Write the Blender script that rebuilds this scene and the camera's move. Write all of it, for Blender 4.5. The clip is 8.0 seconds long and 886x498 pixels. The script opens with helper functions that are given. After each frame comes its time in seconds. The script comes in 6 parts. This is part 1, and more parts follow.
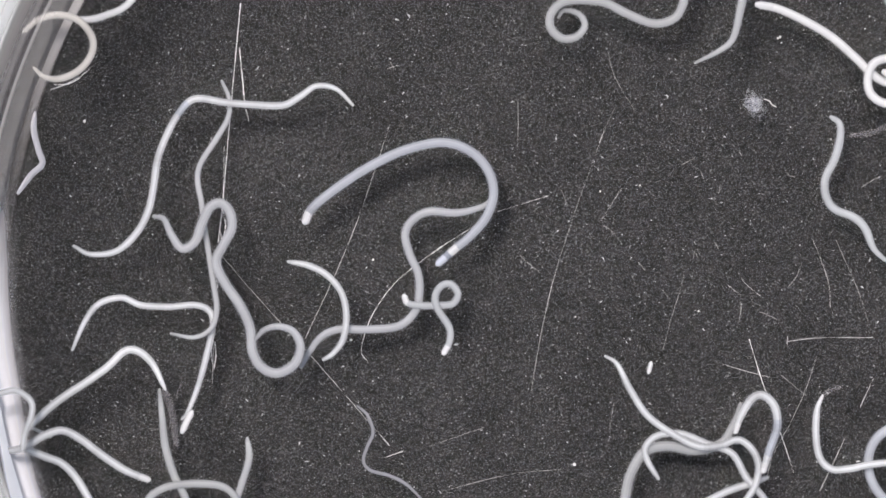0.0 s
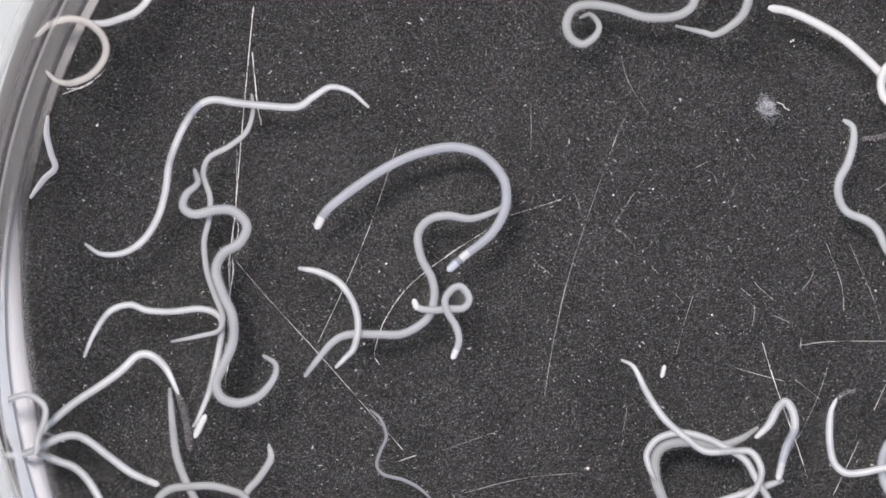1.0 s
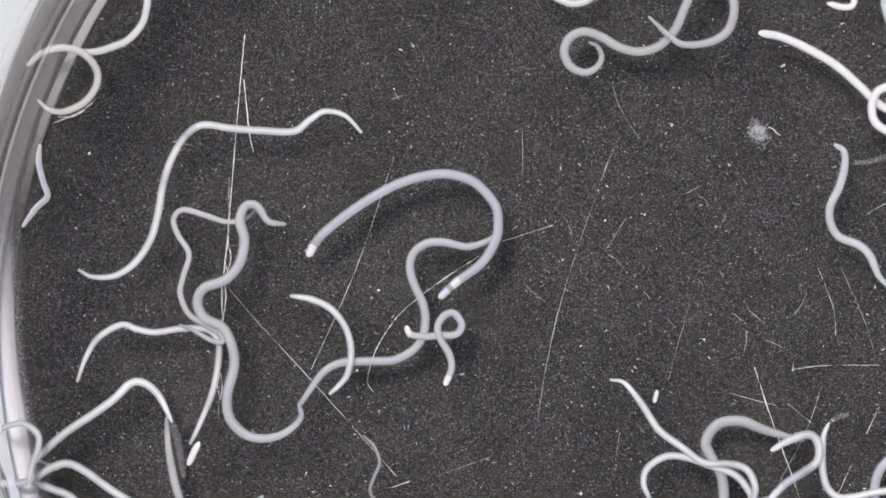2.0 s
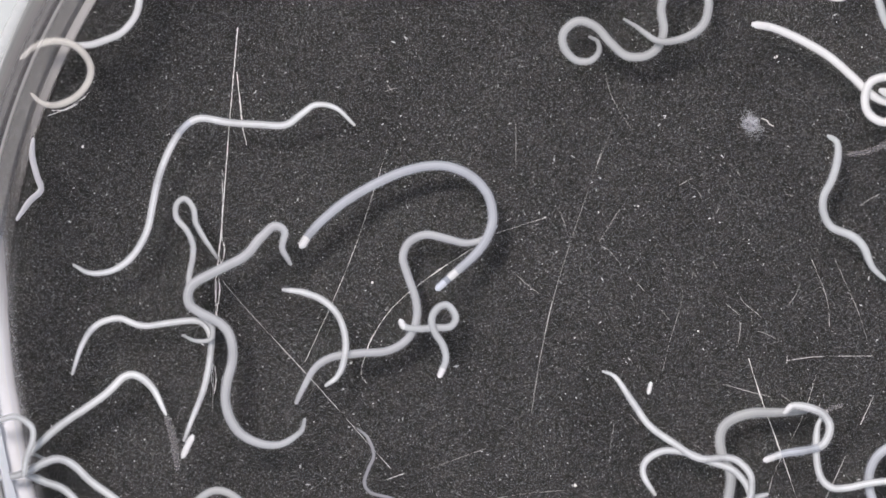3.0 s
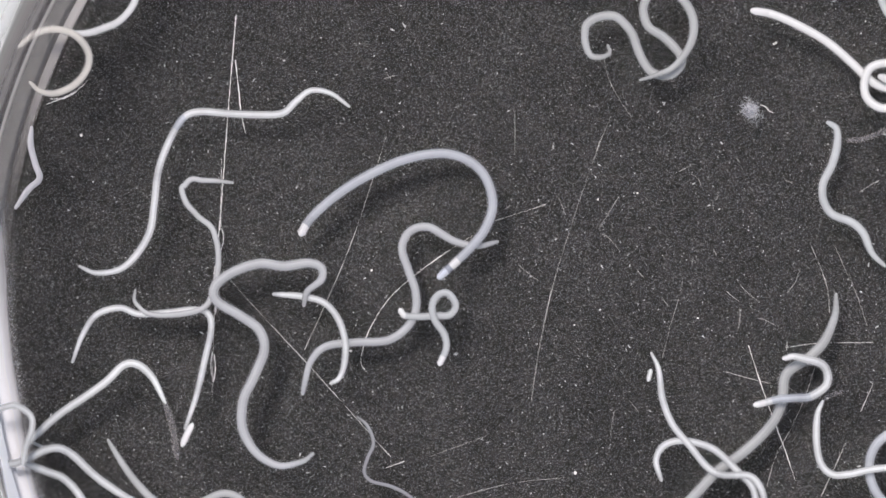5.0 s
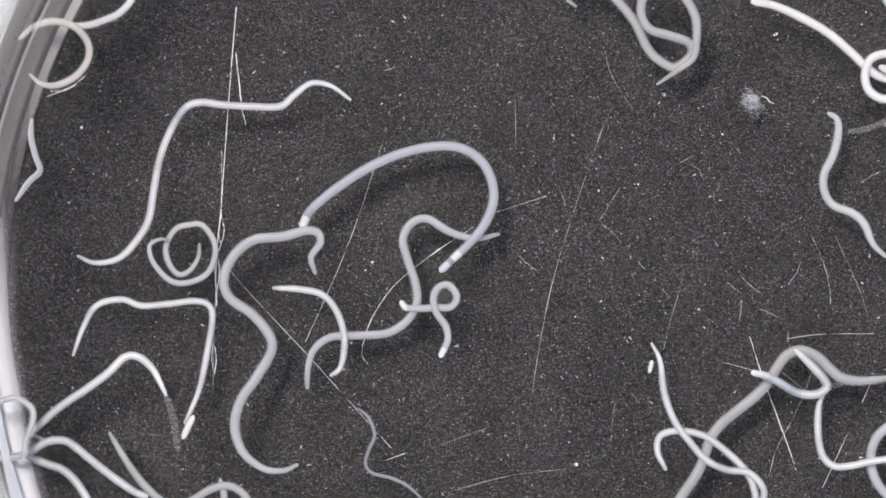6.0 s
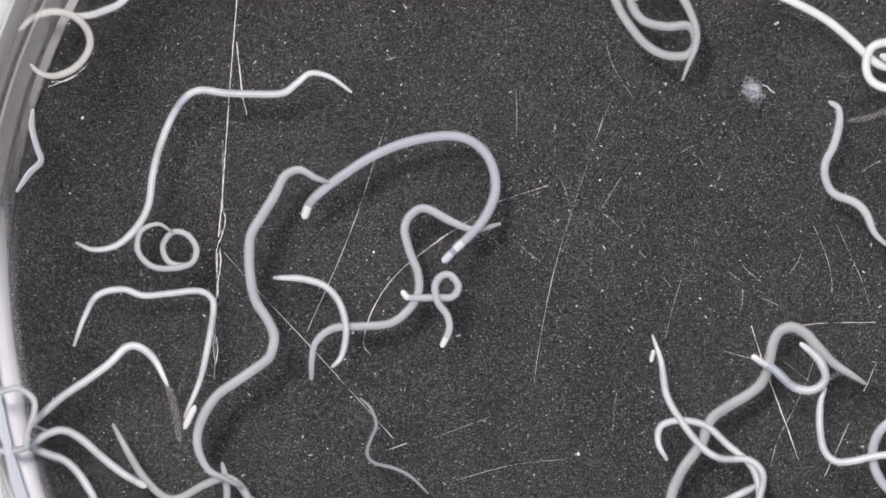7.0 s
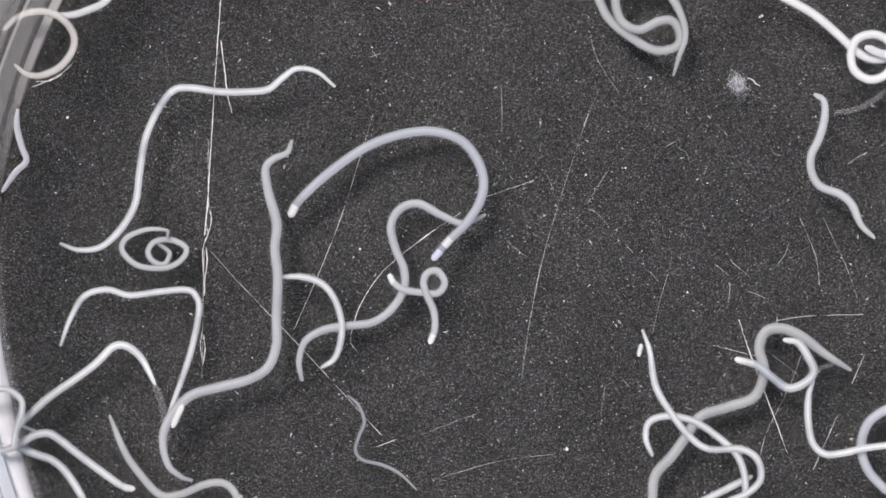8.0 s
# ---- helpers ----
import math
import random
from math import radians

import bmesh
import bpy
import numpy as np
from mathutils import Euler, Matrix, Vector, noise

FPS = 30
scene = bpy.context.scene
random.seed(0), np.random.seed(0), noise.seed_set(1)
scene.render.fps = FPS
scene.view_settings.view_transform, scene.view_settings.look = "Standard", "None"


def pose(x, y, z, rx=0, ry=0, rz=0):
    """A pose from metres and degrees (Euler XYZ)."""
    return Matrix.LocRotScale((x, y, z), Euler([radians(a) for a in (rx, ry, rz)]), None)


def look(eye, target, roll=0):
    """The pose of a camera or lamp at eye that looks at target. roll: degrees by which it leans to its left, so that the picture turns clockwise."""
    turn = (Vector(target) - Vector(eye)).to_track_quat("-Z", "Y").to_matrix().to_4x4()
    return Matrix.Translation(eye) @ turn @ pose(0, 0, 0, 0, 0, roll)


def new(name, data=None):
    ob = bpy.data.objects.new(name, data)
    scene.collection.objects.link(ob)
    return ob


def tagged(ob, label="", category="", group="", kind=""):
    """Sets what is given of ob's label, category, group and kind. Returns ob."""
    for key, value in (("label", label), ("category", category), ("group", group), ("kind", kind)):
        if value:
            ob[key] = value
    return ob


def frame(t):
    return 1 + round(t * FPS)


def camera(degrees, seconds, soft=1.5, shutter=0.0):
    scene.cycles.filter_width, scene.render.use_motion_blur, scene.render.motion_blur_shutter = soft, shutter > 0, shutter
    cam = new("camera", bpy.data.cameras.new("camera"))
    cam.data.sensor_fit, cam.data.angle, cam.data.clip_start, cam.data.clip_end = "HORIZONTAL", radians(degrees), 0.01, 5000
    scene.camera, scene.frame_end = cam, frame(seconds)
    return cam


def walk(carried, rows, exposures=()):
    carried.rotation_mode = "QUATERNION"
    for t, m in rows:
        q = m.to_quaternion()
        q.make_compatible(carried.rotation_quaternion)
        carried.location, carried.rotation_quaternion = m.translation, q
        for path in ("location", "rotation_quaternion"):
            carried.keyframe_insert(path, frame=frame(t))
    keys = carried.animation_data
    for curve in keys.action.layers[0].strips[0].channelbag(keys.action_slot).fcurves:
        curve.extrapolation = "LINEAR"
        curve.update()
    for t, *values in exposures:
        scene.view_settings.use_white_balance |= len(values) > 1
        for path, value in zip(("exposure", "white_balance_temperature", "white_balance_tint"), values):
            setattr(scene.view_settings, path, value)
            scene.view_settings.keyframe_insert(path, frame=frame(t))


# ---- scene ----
MM = 0.001

# ---- camera: held over the dish, drifting and rolling a little ----
cam = camera(26, 8.0, soft=1.7)
walk(cam, [
    (0.0, pose(-0.009 * MM, -0.001 * MM, 129.88 * MM, 0, 0, -0.010)),
    (0.2, pose(0.023 * MM, 0.022 * MM, 129.90 * MM, 0, 0, -0.022)),
    (0.3, pose(-0.054 * MM, -0.153 * MM, 129.92 * MM, 0, 0, -0.027)),
    (0.4, pose(-0.305 * MM, -0.327 * MM, 129.93 * MM, 0, 0, -0.033)),
    (0.5, pose(-0.377 * MM, -0.438 * MM, 129.94 * MM, 0, 0, -0.039)),
    (0.7, pose(-0.461 * MM, -0.347 * MM, 129.88 * MM, 0, 0, -0.047)),
    (0.8, pose(-0.597 * MM, -0.193 * MM, 129.84 * MM, 0, 0, -0.052)),
    (0.9, pose(-0.714 * MM, -0.020 * MM, 129.81 * MM, 0, 0, -0.056)),
    (1.0, pose(-0.894 * MM, 0.259 * MM, 129.78 * MM, 0, 0, -0.060)),
    (1.2, pose(-0.885 * MM, 0.750 * MM, 129.84 * MM, 0, 0, -0.106)),
    (1.3, pose(-0.825 * MM, 0.903 * MM, 129.87 * MM, 0, 0, -0.130)),
    (1.5, pose(-0.697 * MM, 1.125 * MM, 129.93 * MM, 0, 0, -0.176)),
    (1.7, pose(-0.566 * MM, 1.494 * MM, 129.94 * MM, 0, 0, -0.244)),
    (1.8, pose(-0.486 * MM, 1.626 * MM, 129.95 * MM, 0, 0, -0.278)),
    (2.0, pose(-0.361 * MM, 2.034 * MM, 129.96 * MM, 0, 0, -0.346)),
    (3.3, pose(0.229 * MM, 1.421 * MM, 130.00 * MM, 0, 0, -0.524)),
    (3.5, pose(0.346 * MM, 1.573 * MM, 130.00 * MM, 0, 0, -0.524)),
    (4.0, pose(0.431 * MM, 1.509 * MM, 129.98 * MM, 0, 0, -0.635)),
    (4.5, pose(0.318 * MM, 0.906 * MM, 129.86 * MM, 0, 0, -0.648)),
    (4.7, pose(0.202 * MM, 0.755 * MM, 129.86 * MM, 0, 0, -0.648)),
    (5.8, pose(0.052 * MM, 0.332 * MM, 129.75 * MM, 0, 0, -0.778)),
    (6.0, pose(0.050 * MM, 0.103 * MM, 129.75 * MM, 0, 0, -0.778)),
    (6.3, pose(-0.018 * MM, -0.158 * MM, 129.65 * MM, 0, 0, -0.774)),
    (6.5, pose(-0.140 * MM, -0.379 * MM, 129.58 * MM, 0, 0, -0.772)),
    (7.0, pose(-0.049 * MM, -0.593 * MM, 129.71 * MM, 0, 0, -0.896)),
    (7.3, pose(0.032 * MM, -0.756 * MM, 129.66 * MM, 0, 0, -0.986)),
    (7.5, pose(0.211 * MM, -0.806 * MM, 129.63 * MM, 0, 0, -1.046)),
    (7.8, pose(0.567 * MM, -0.908 * MM, 129.62 * MM, 0, 0, -1.282)),
    (8.0, pose(0.859 * MM, -0.870 * MM, 129.62 * MM, 0, 0, -1.440)),
], [(0.0, 0.66, 7060, 14), (8.0, 0.66, 7060, 14)])

# ---- light ----
world = bpy.data.worlds.new("world")
scene.world = world
world.use_nodes = True
nt = world.node_tree
sky = nt.nodes.new("ShaderNodeTexSky")
sky.sky_type = "NISHITA"
sky.sun_disc = False
sky.sun_elevation = radians(51)
sky.sun_rotation = radians(325)
haze = nt.nodes.new("ShaderNodeHueSaturation")      # a hazy, whiter sky
haze.inputs["Saturation"].default_value = 0.5
nt.links.new(sky.outputs["Color"], haze.inputs["Color"])
nt.links.new(haze.outputs["Color"], nt.nodes["Background"].inputs["Color"])
nt.nodes["Background"].inputs["Strength"].default_value = 0.114

sun = new("sun", bpy.data.lights.new("sun", "SUN"))
sun.data.energy = 1.6
sun.data.angle = radians(20)
sun.data.color = (1.0, 0.965, 0.955)
sun.matrix_world = look((-0.36, 0.52, 0.78), (0, 0, 0))


# ---- materials ----
def material(name, color, rough=0.5, spec=0.5, noise_scale=0.0, dark=0.8, bump=0.0, fine=0.0):
    m = bpy.data.materials.new(name)
    m.use_nodes = True
    t = m.node_tree
    p = t.nodes["Principled BSDF"]
    p.inputs["Base Color"].default_value = (*color, 1)
    p.inputs["Roughness"].default_value = rough
    p.inputs["Specular IOR Level"].default_value = spec
    if noise_scale:
        co = t.nodes.new("ShaderNodeTexCoord")
        n = t.nodes.new("ShaderNodeTexNoise")
        n.inputs["Scale"].default_value = noise_scale
        n.inputs["Detail"].default_value = 4
        t.links.new(co.outputs["Object"], n.inputs["Vector"])
        mix = t.nodes.new("ShaderNodeMix")
        mix.data_type = "RGBA"
        mix.inputs["A"].default_value = (*[c * dark for c in color], 1)
        mix.inputs["B"].default_value = (*color, 1)
        ramp = t.nodes.new("ShaderNodeMapRange")
        ramp.inputs["From Min"].default_value = 0.35
        ramp.inputs["From Max"].default_value = 0.65
        t.links.new(n.outputs["Fac"], ramp.inputs["Value"])
        t.links.new(ramp.outputs["Result"], mix.inputs["Factor"])
        t.links.new(mix.outputs["Result"], p.inputs["Base Color"])
        if bump:
            b = t.nodes.new("ShaderNodeBump")
            b.inputs["Strength"].default_value = bump
            b.inputs["Distance"].default_value = 0.05 * MM
            t.links.new(n.outputs["Fac"], b.inputs["Height"])
            t.links.new(b.outputs["Normal"], p.inputs["Normal"])
    return m


def scatter_normals(m, share):
    """Light that spreads inside a wet body evens out its shading: the normals lean towards the vertical."""
    t = m.node_tree
    geo = t.nodes.new("ShaderNodeNewGeometry")
    lean = t.nodes.new("ShaderNodeMix")
    lean.data_type = "VECTOR"
    lean.inputs["Factor"].default_value = share
    lean.inputs["B"].default_value = (0, 0, 1)
    unit = t.nodes.new("ShaderNodeVectorMath")
    unit.operation = "NORMALIZE"
    t.links.new(geo.outputs["Normal"], lean.inputs["A"])
    t.links.new(lean.outputs["Result"], unit.inputs[0])
    t.links.new(unit.outputs["Vector"], t.nodes["Principled BSDF"].inputs["Normal"])


def flesh(name, color, rough=0.58, dark=0.8):
    """Wet, slightly translucent skin."""
    m = material(name, color, rough, 0.3, 420, dark)
    scatter_normals(m, 0.68)
    p = m.node_tree.nodes["Principled BSDF"]
    t = m.node_tree
    shade = t.nodes.new("ShaderNodeObjectInfo")
    mul = t.nodes.new("ShaderNodeMix")
    mul.data_type, mul.blend_type = "RGBA", "MULTIPLY"
    mul.inputs["Factor"].default_value = 1.0
    old = p.inputs["Base Color"].links[0].from_socket
    t.links.new(old, mul.inputs["A"])
    t.links.new(shade.outputs["Color"], mul.inputs["B"])
    t.links.new(mul.outputs["Result"], p.inputs["Base Color"])
    p.inputs["Sheen Weight"].default_value = 0.3
    p.inputs["Sheen Roughness"].default_value = 0.5
    return m


def sheer(name, color, cover, rough=0.6):
    m = material(name, color, rough, 0.3)
    t = m.node_tree
    mix = t.nodes.new("ShaderNodeMixShader")
    clear = t.nodes.new("ShaderNodeBsdfTransparent")
    mix.inputs["Fac"].default_value = cover
    t.links.new(clear.outputs[0], mix.inputs[1])
    t.links.new(t.nodes["Principled BSDF"].outputs[0], mix.inputs[2])
    t.links.new(mix.outputs[0], t.nodes["Material Output"].inputs["Surface"])
    return m


SKINS = {}


def cuticle(mat, cover, tone):
    """The clear outer layers that belong to a worm's flesh."""
    key = (mat.name, cover)
    if key not in SKINS:
        m = mat.copy()
        m.name = mat.name.replace("flesh", "skin")
        t = m.node_tree
        mix = t.nodes.new("ShaderNodeMixShader")
        clear = t.nodes.new("ShaderNodeBsdfTransparent")
        mix.inputs["Fac"].default_value = cover
        dull = t.nodes.new("ShaderNodeVectorMath")
        dull.operation = "SCALE"
        dull.inputs["Scale"].default_value = tone
        socket = t.nodes["Principled BSDF"].inputs["Base Color"]
        t.links.new(socket.links[0].from_socket, dull.inputs[0])
        t.links.new(dull.outputs["Vector"], socket)
        t.links.new(clear.outputs[0], mix.inputs[1])
        t.links.new(t.nodes["Principled BSDF"].outputs[0], mix.inputs[2])
        t.links.new(mix.outputs[0], t.nodes["Material Output"].inputs["Surface"])
        SKINS[key] = m
    return SKINS[key]


GREY = flesh("grey_flesh", (0.497, 0.519, 0.543))
DUSK = flesh("dusky_flesh", (0.465, 0.485, 0.492))
DIM = flesh("dim_flesh", (0.22, 0.225, 0.25))
THIN = flesh("thin_flesh", (0.505, 0.525, 0.54))
WHITE = flesh("white_flesh", (0.735, 0.765, 0.785), dark=0.76)
PALE = flesh("pale_flesh", (0.505, 0.535, 0.555), dark=0.80)
CREAM = flesh("cream_flesh", (0.68, 0.66, 0.62), dark=0.78)
BLUE = flesh("bluish_flesh", (0.482, 0.515, 0.565))
TIP = flesh("tip_flesh", (0.76, 0.775, 0.785), dark=0.86)
BLUETIP = flesh("bluish_tip_flesh", (0.60, 0.65, 0.74), dark=0.86)
GHOST = sheer("shed_skin", (0.50, 0.48, 0.50), 0.11)
FILM = sheer("clear_skin", (0.80, 0.80, 0.84), 0.52)
FLUFF = sheer("lint", (0.80, 0.82, 0.88), 0.06)
LINT = sheer("lint_fibre", (0.80, 0.82, 0.88), 0.5)
FIBRE = material("fibre", (0.62, 0.60, 0.60), 0.6)
SCRATCH = sheer("scratch_mark", (0.85, 0.84, 0.85), 0.95)
MEDIUM = sheer("fine_scratch_mark", (0.80, 0.79, 0.80), 0.66)
SOFT = sheer("soft_scratch_mark", (0.78, 0.77, 0.78), 0.40)
FAINT = sheer("faint_scratch_mark", (0.76, 0.75, 0.76), 0.22)
EDGE = sheer("moulded_plastic", (0.70, 0.71, 0.71), 0.28, 0.3)
WALLCLEAR = sheer("clear_wall_plastic", (0.8, 0.79, 0.8), 0.045, 0.15)
TABLE = material("white_tabletop", (0.58, 0.625, 0.63), 0.5, 0.4, 120, 0.95)


def card_material():
    """Black card with a fine pale grain and soft cloudy wear."""
    m = bpy.data.materials.new("black_card")
    m.use_nodes = True
    t = m.node_tree
    p = t.nodes["Principled BSDF"]
    p.inputs["Roughness"].default_value = 0.75
    p.inputs["Specular IOR Level"].default_value = 0.12
    co = t.nodes.new("ShaderNodeTexCoord")
    grain = t.nodes.new("ShaderNodeTexNoise")
    mottle = t.nodes.new("ShaderNodeTexNoise")
    cloud = t.nodes.new("ShaderNodeTexNoise")
    hue = t.nodes.new("ShaderNodeTexNoise")
    for n, scale, detail, rough in ((grain, 7800, 3, 0.75), (mottle, 2600, 4, 0.7), (cloud, 240, 3, 0.5), (hue, 1500, 3, 0.7)):
        n.inputs["Scale"].default_value = scale
        n.inputs["Detail"].default_value = detail
        n.inputs["Roughness"].default_value = rough
        t.links.new(co.outputs["Object"], n.inputs["Vector"])
    ramp = t.nodes.new("ShaderNodeValToRGB")
    e = ramp.color_ramp.elements
    e[0].position, e[0].color = 0.40, (0.0120, 0.0117, 0.0121, 1)
    e[1].position, e[1].color = 0.70, (0.150, 0.152, 0.157, 1)
    mid = e.new(0.55)
    mid.color = (0.0229, 0.0227, 0.0236, 1)
    t.links.new(grain.outputs["Fac"], ramp.inputs["Fac"])
    color = ramp.outputs["Color"]
    for n, low, high in ((mottle, 0.56, 1.43), (cloud, 0.86, 1.16)):
        scale = t.nodes.new("ShaderNodeMapRange")
        scale.inputs["From Min"].default_value = 0.33
        scale.inputs["From Max"].default_value = 0.67
        scale.inputs["To Min"].default_value = low
        scale.inputs["To Max"].default_value = high
        t.links.new(n.outputs["Fac"], scale.inputs["Value"])
        mul = t.nodes.new("ShaderNodeVectorMath")
        mul.operation = "SCALE"
        t.links.new(color, mul.inputs[0])
        t.links.new(scale.outputs["Result"], mul.inputs["Scale"])
        color = mul.outputs["Vector"]
    tint = t.nodes.new("ShaderNodeValToRGB")
    e = tint.color_ramp.elements
    e[0].position, e[0].color = 0.36, (1.0, 0.975, 0.94, 1)
    e[1].position, e[1].color = 0.64, (0.95, 0.97, 1.03, 1)
    t.links.new(hue.outputs["Fac"], tint.inputs["Fac"])
    mul = t.nodes.new("ShaderNodeVectorMath")
    mul.operation = "MULTIPLY"
    t.links.new(color, mul.inputs[0])
    t.links.new(tint.outputs["Color"], mul.inputs[1])
    t.links.new(mul.outputs["Vector"], p.inputs["Base Color"])
    b = t.nodes.new("ShaderNodeBump")
    b.inputs["Strength"].default_value = 0.3
    b.inputs["Distance"].default_value = 0.04 * MM
    t.links.new(grain.outputs["Fac"], b.inputs["Height"])
    t.links.new(b.outputs["Normal"], p.inputs["Normal"])
    return m


def glass_material():
    m = bpy.data.materials.new("clear_plastic")
    m.use_nodes = True
    t = m.node_tree
    p = t.nodes["Principled BSDF"]
    p.inputs["Base Color"].default_value = (0.98, 0.985, 0.985, 1)
    p.inputs["Transmission Weight"].default_value = 1.0
    p.inputs["Roughness"].default_value = 0.0
    p.inputs["IOR"].default_value = 1.18
    return m


def frosted(name, color, across, along, tint=None):
    """Plastic that clouds over towards some places; it also paints reflections. across and along: (place from 0 to 1,
    cover) in the two directions of the sheet;
    tint: (place across, colour)."""
    m = sheer(name, color, 1.0, 0.4)
    t = m.node_tree
    uv = t.nodes.new("ShaderNodeUVMap")
    axes = t.nodes.new("ShaderNodeSeparateXYZ")
    t.links.new(uv.outputs["UV"], axes.inputs["Vector"])

    def curve(axis, stops):
        ramp = t.nodes.new("ShaderNodeValToRGB")
        ramp.color_ramp.interpolation = "LINEAR"
        e = ramp.color_ramp.elements
        for k, (place, value) in enumerate(stops):
            stop = e[k] if k < 2 else e.new(place)
            stop.position = place
            stop.color = (*(value if isinstance(value, tuple) else (value,) * 3), 1)
        t.links.new(axes.outputs[axis], ramp.inputs["Fac"])
        return ramp.outputs["Color"]

    streak = t.nodes.new("ShaderNodeTexNoise")
    streak.inputs["Scale"].default_value = 1.0
    streak.inputs["Detail"].default_value = 4
    wide = t.nodes.new("ShaderNodeMapping")
    wide.inputs["Scale"].default_value = (9, 22, 1)
    t.links.new(uv.outputs["UV"], wide.inputs["Vector"])
    t.links.new(wide.outputs["Vector"], streak.inputs["Vector"])
    level = t.nodes.new("ShaderNodeMapRange")
    level.inputs["From Min"].default_value, level.inputs["From Max"].default_value = 0.3, 0.7
    level.inputs["To Min"].default_value, level.inputs["To Max"].default_value = 0.93, 1.07
    t.links.new(streak.outputs["Fac"], level.inputs["Value"])
    cover = level.outputs["Result"]
    for axis, stops in (("Y", across), ("X", along)):
        mul = t.nodes.new("ShaderNodeMath")
        mul.operation, mul.use_clamp = "MULTIPLY", True
        t.links.new(cover, mul.inputs[0])
        t.links.new(curve(axis, stops), mul.inputs[1])
        cover = mul.outputs["Value"]
    t.links.new(cover, t.nodes["Mix Shader"].inputs["Fac"])
    shade = curve("Y", tint) if tint else None
    # light reaches the cloudy plastic from both of its sides
    up, down = t.nodes.new("ShaderNodeBsdfDiffuse"), t.nodes.new("ShaderNodeBsdfTranslucent")
    both = t.nodes.new("ShaderNodeAddShader")
    for k, (node, z) in enumerate(((up, 1), (down, -1))):
        lean = t.nodes.new("ShaderNodeCombineXYZ")
        lean.inputs["Z"].default_value = z
        t.links.new(lean.outputs["Vector"], node.inputs["Normal"])
        node.inputs["Color"].default_value = (*color, 1)
        if tint:
            t.links.new(shade, node.inputs["Color"])
        t.links.new(node.outputs[0], both.inputs[k])
    t.links.new(both.outputs[0], t.nodes["Mix Shader"].inputs[2])
    return m


STEADY = [(0.0, 1.0), (1.0, 1.0)]
# the wall's inner face, from its foot to the rim: hazy, with a pale moulding line
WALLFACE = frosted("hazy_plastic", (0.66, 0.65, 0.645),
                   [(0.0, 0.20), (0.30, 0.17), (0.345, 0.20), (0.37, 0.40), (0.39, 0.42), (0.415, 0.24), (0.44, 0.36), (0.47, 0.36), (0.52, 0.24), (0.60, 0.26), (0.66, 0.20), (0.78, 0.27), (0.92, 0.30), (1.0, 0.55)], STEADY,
                   # the dark stops near 0.45 paint in a dark refraction line above it
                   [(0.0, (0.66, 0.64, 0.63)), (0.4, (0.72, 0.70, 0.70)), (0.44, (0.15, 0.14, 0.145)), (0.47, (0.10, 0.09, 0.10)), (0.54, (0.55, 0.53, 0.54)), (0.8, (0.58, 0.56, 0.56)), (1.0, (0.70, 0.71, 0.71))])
FOOT = frosted("cloudy_plastic", (0.44, 0.435, 0.44), [(0.0, 0.0), (0.20, 0.0), (0.36, 0.66), (0.5, 0.72), (0.80, 0.62), (0.92, 0.1), (1.0, 0.0)], [(0.0, 1.0), (0.84, 0.95), (0.90, 0.5), (1.0, 0.0)])
# bright reflections in the wall, painted as a milky and a bluish cover
GLARE = frosted("frosted_plastic", (0.82, 0.835, 0.89), [(0.0, 0.0), (0.12, 0.06), (0.25, 0.17), (0.36, 0.50), (0.47, 0.80), (0.62, 0.95), (0.84, 0.90), (1.0, 0.0)], [(0.0, 0.0), (0.06, 0.10), (0.16, 0.40), (0.30, 0.78), (0.45, 0.98), (1.0, 1.0)])
HIGH_GLARE = frosted("bluish_frosted_plastic", (0.86, 0.88, 0.91), [(0.0, 0.0), (0.3, 0.55), (0.7, 0.55), (1.0, 0.0)], [(0.0, 0.0), (0.2, 0.9), (1.0, 1.0)])
CARD = card_material()
GLASS = glass_material()


# ---- geometry helpers ----
def part(name, bm, mat, parent=None, label="", smooth=True):
    me = bpy.data.meshes.new(name)
    bm.to_mesh(me)
    bm.free()
    me.materials.append(mat)
    if smooth:
        me.polygons.foreach_set("use_smooth", [True] * len(me.polygons))
    ob = new(name, me)
    ob.parent = parent
    if label:
        ob["label"] = label
    return ob


def spline(points, n):
    """n + 1 evenly spaced points on a smooth line through the given ones, and its length."""
    p = np.array(points, float)
    p = np.vstack([2 * p[0] - p[1], p, 2 * p[-1] - p[-2]])
    fine = []
    u = np.linspace(0, 1, 16, endpoint=False)[:, None]
    for a, b, c, d in zip(p, p[1:], p[2:], p[3:]):
        fine.append(0.5 * (2 * b + (c - a) * u + (2 * a - 5 * b + 4 * c - d) * u**2 + (3 * b - a - 3 * c + d) * u**3))
    fine = np.vstack(fine + [p[-2:-1]])
    s = np.concatenate([[0], np.cumsum(np.hypot(*np.diff(fine, axis=0).T))])
    even = np.linspace(0, s[-1], n + 1)
    return np.stack([np.interp(even, s, fine[:, k]) for k in (0, 1)], axis=1), s[-1]


def girth(u, front=0.45, back=0.25):
    """A roundworm's thickness along its length, as a share of the full one."""
    f = front + (1 - front) * min(1.0, u / 0.16) ** 0.7
    b = back + (1 - back) * min(1.0, (1 - u) / 0.20) ** 0.7
    return min(f, b)


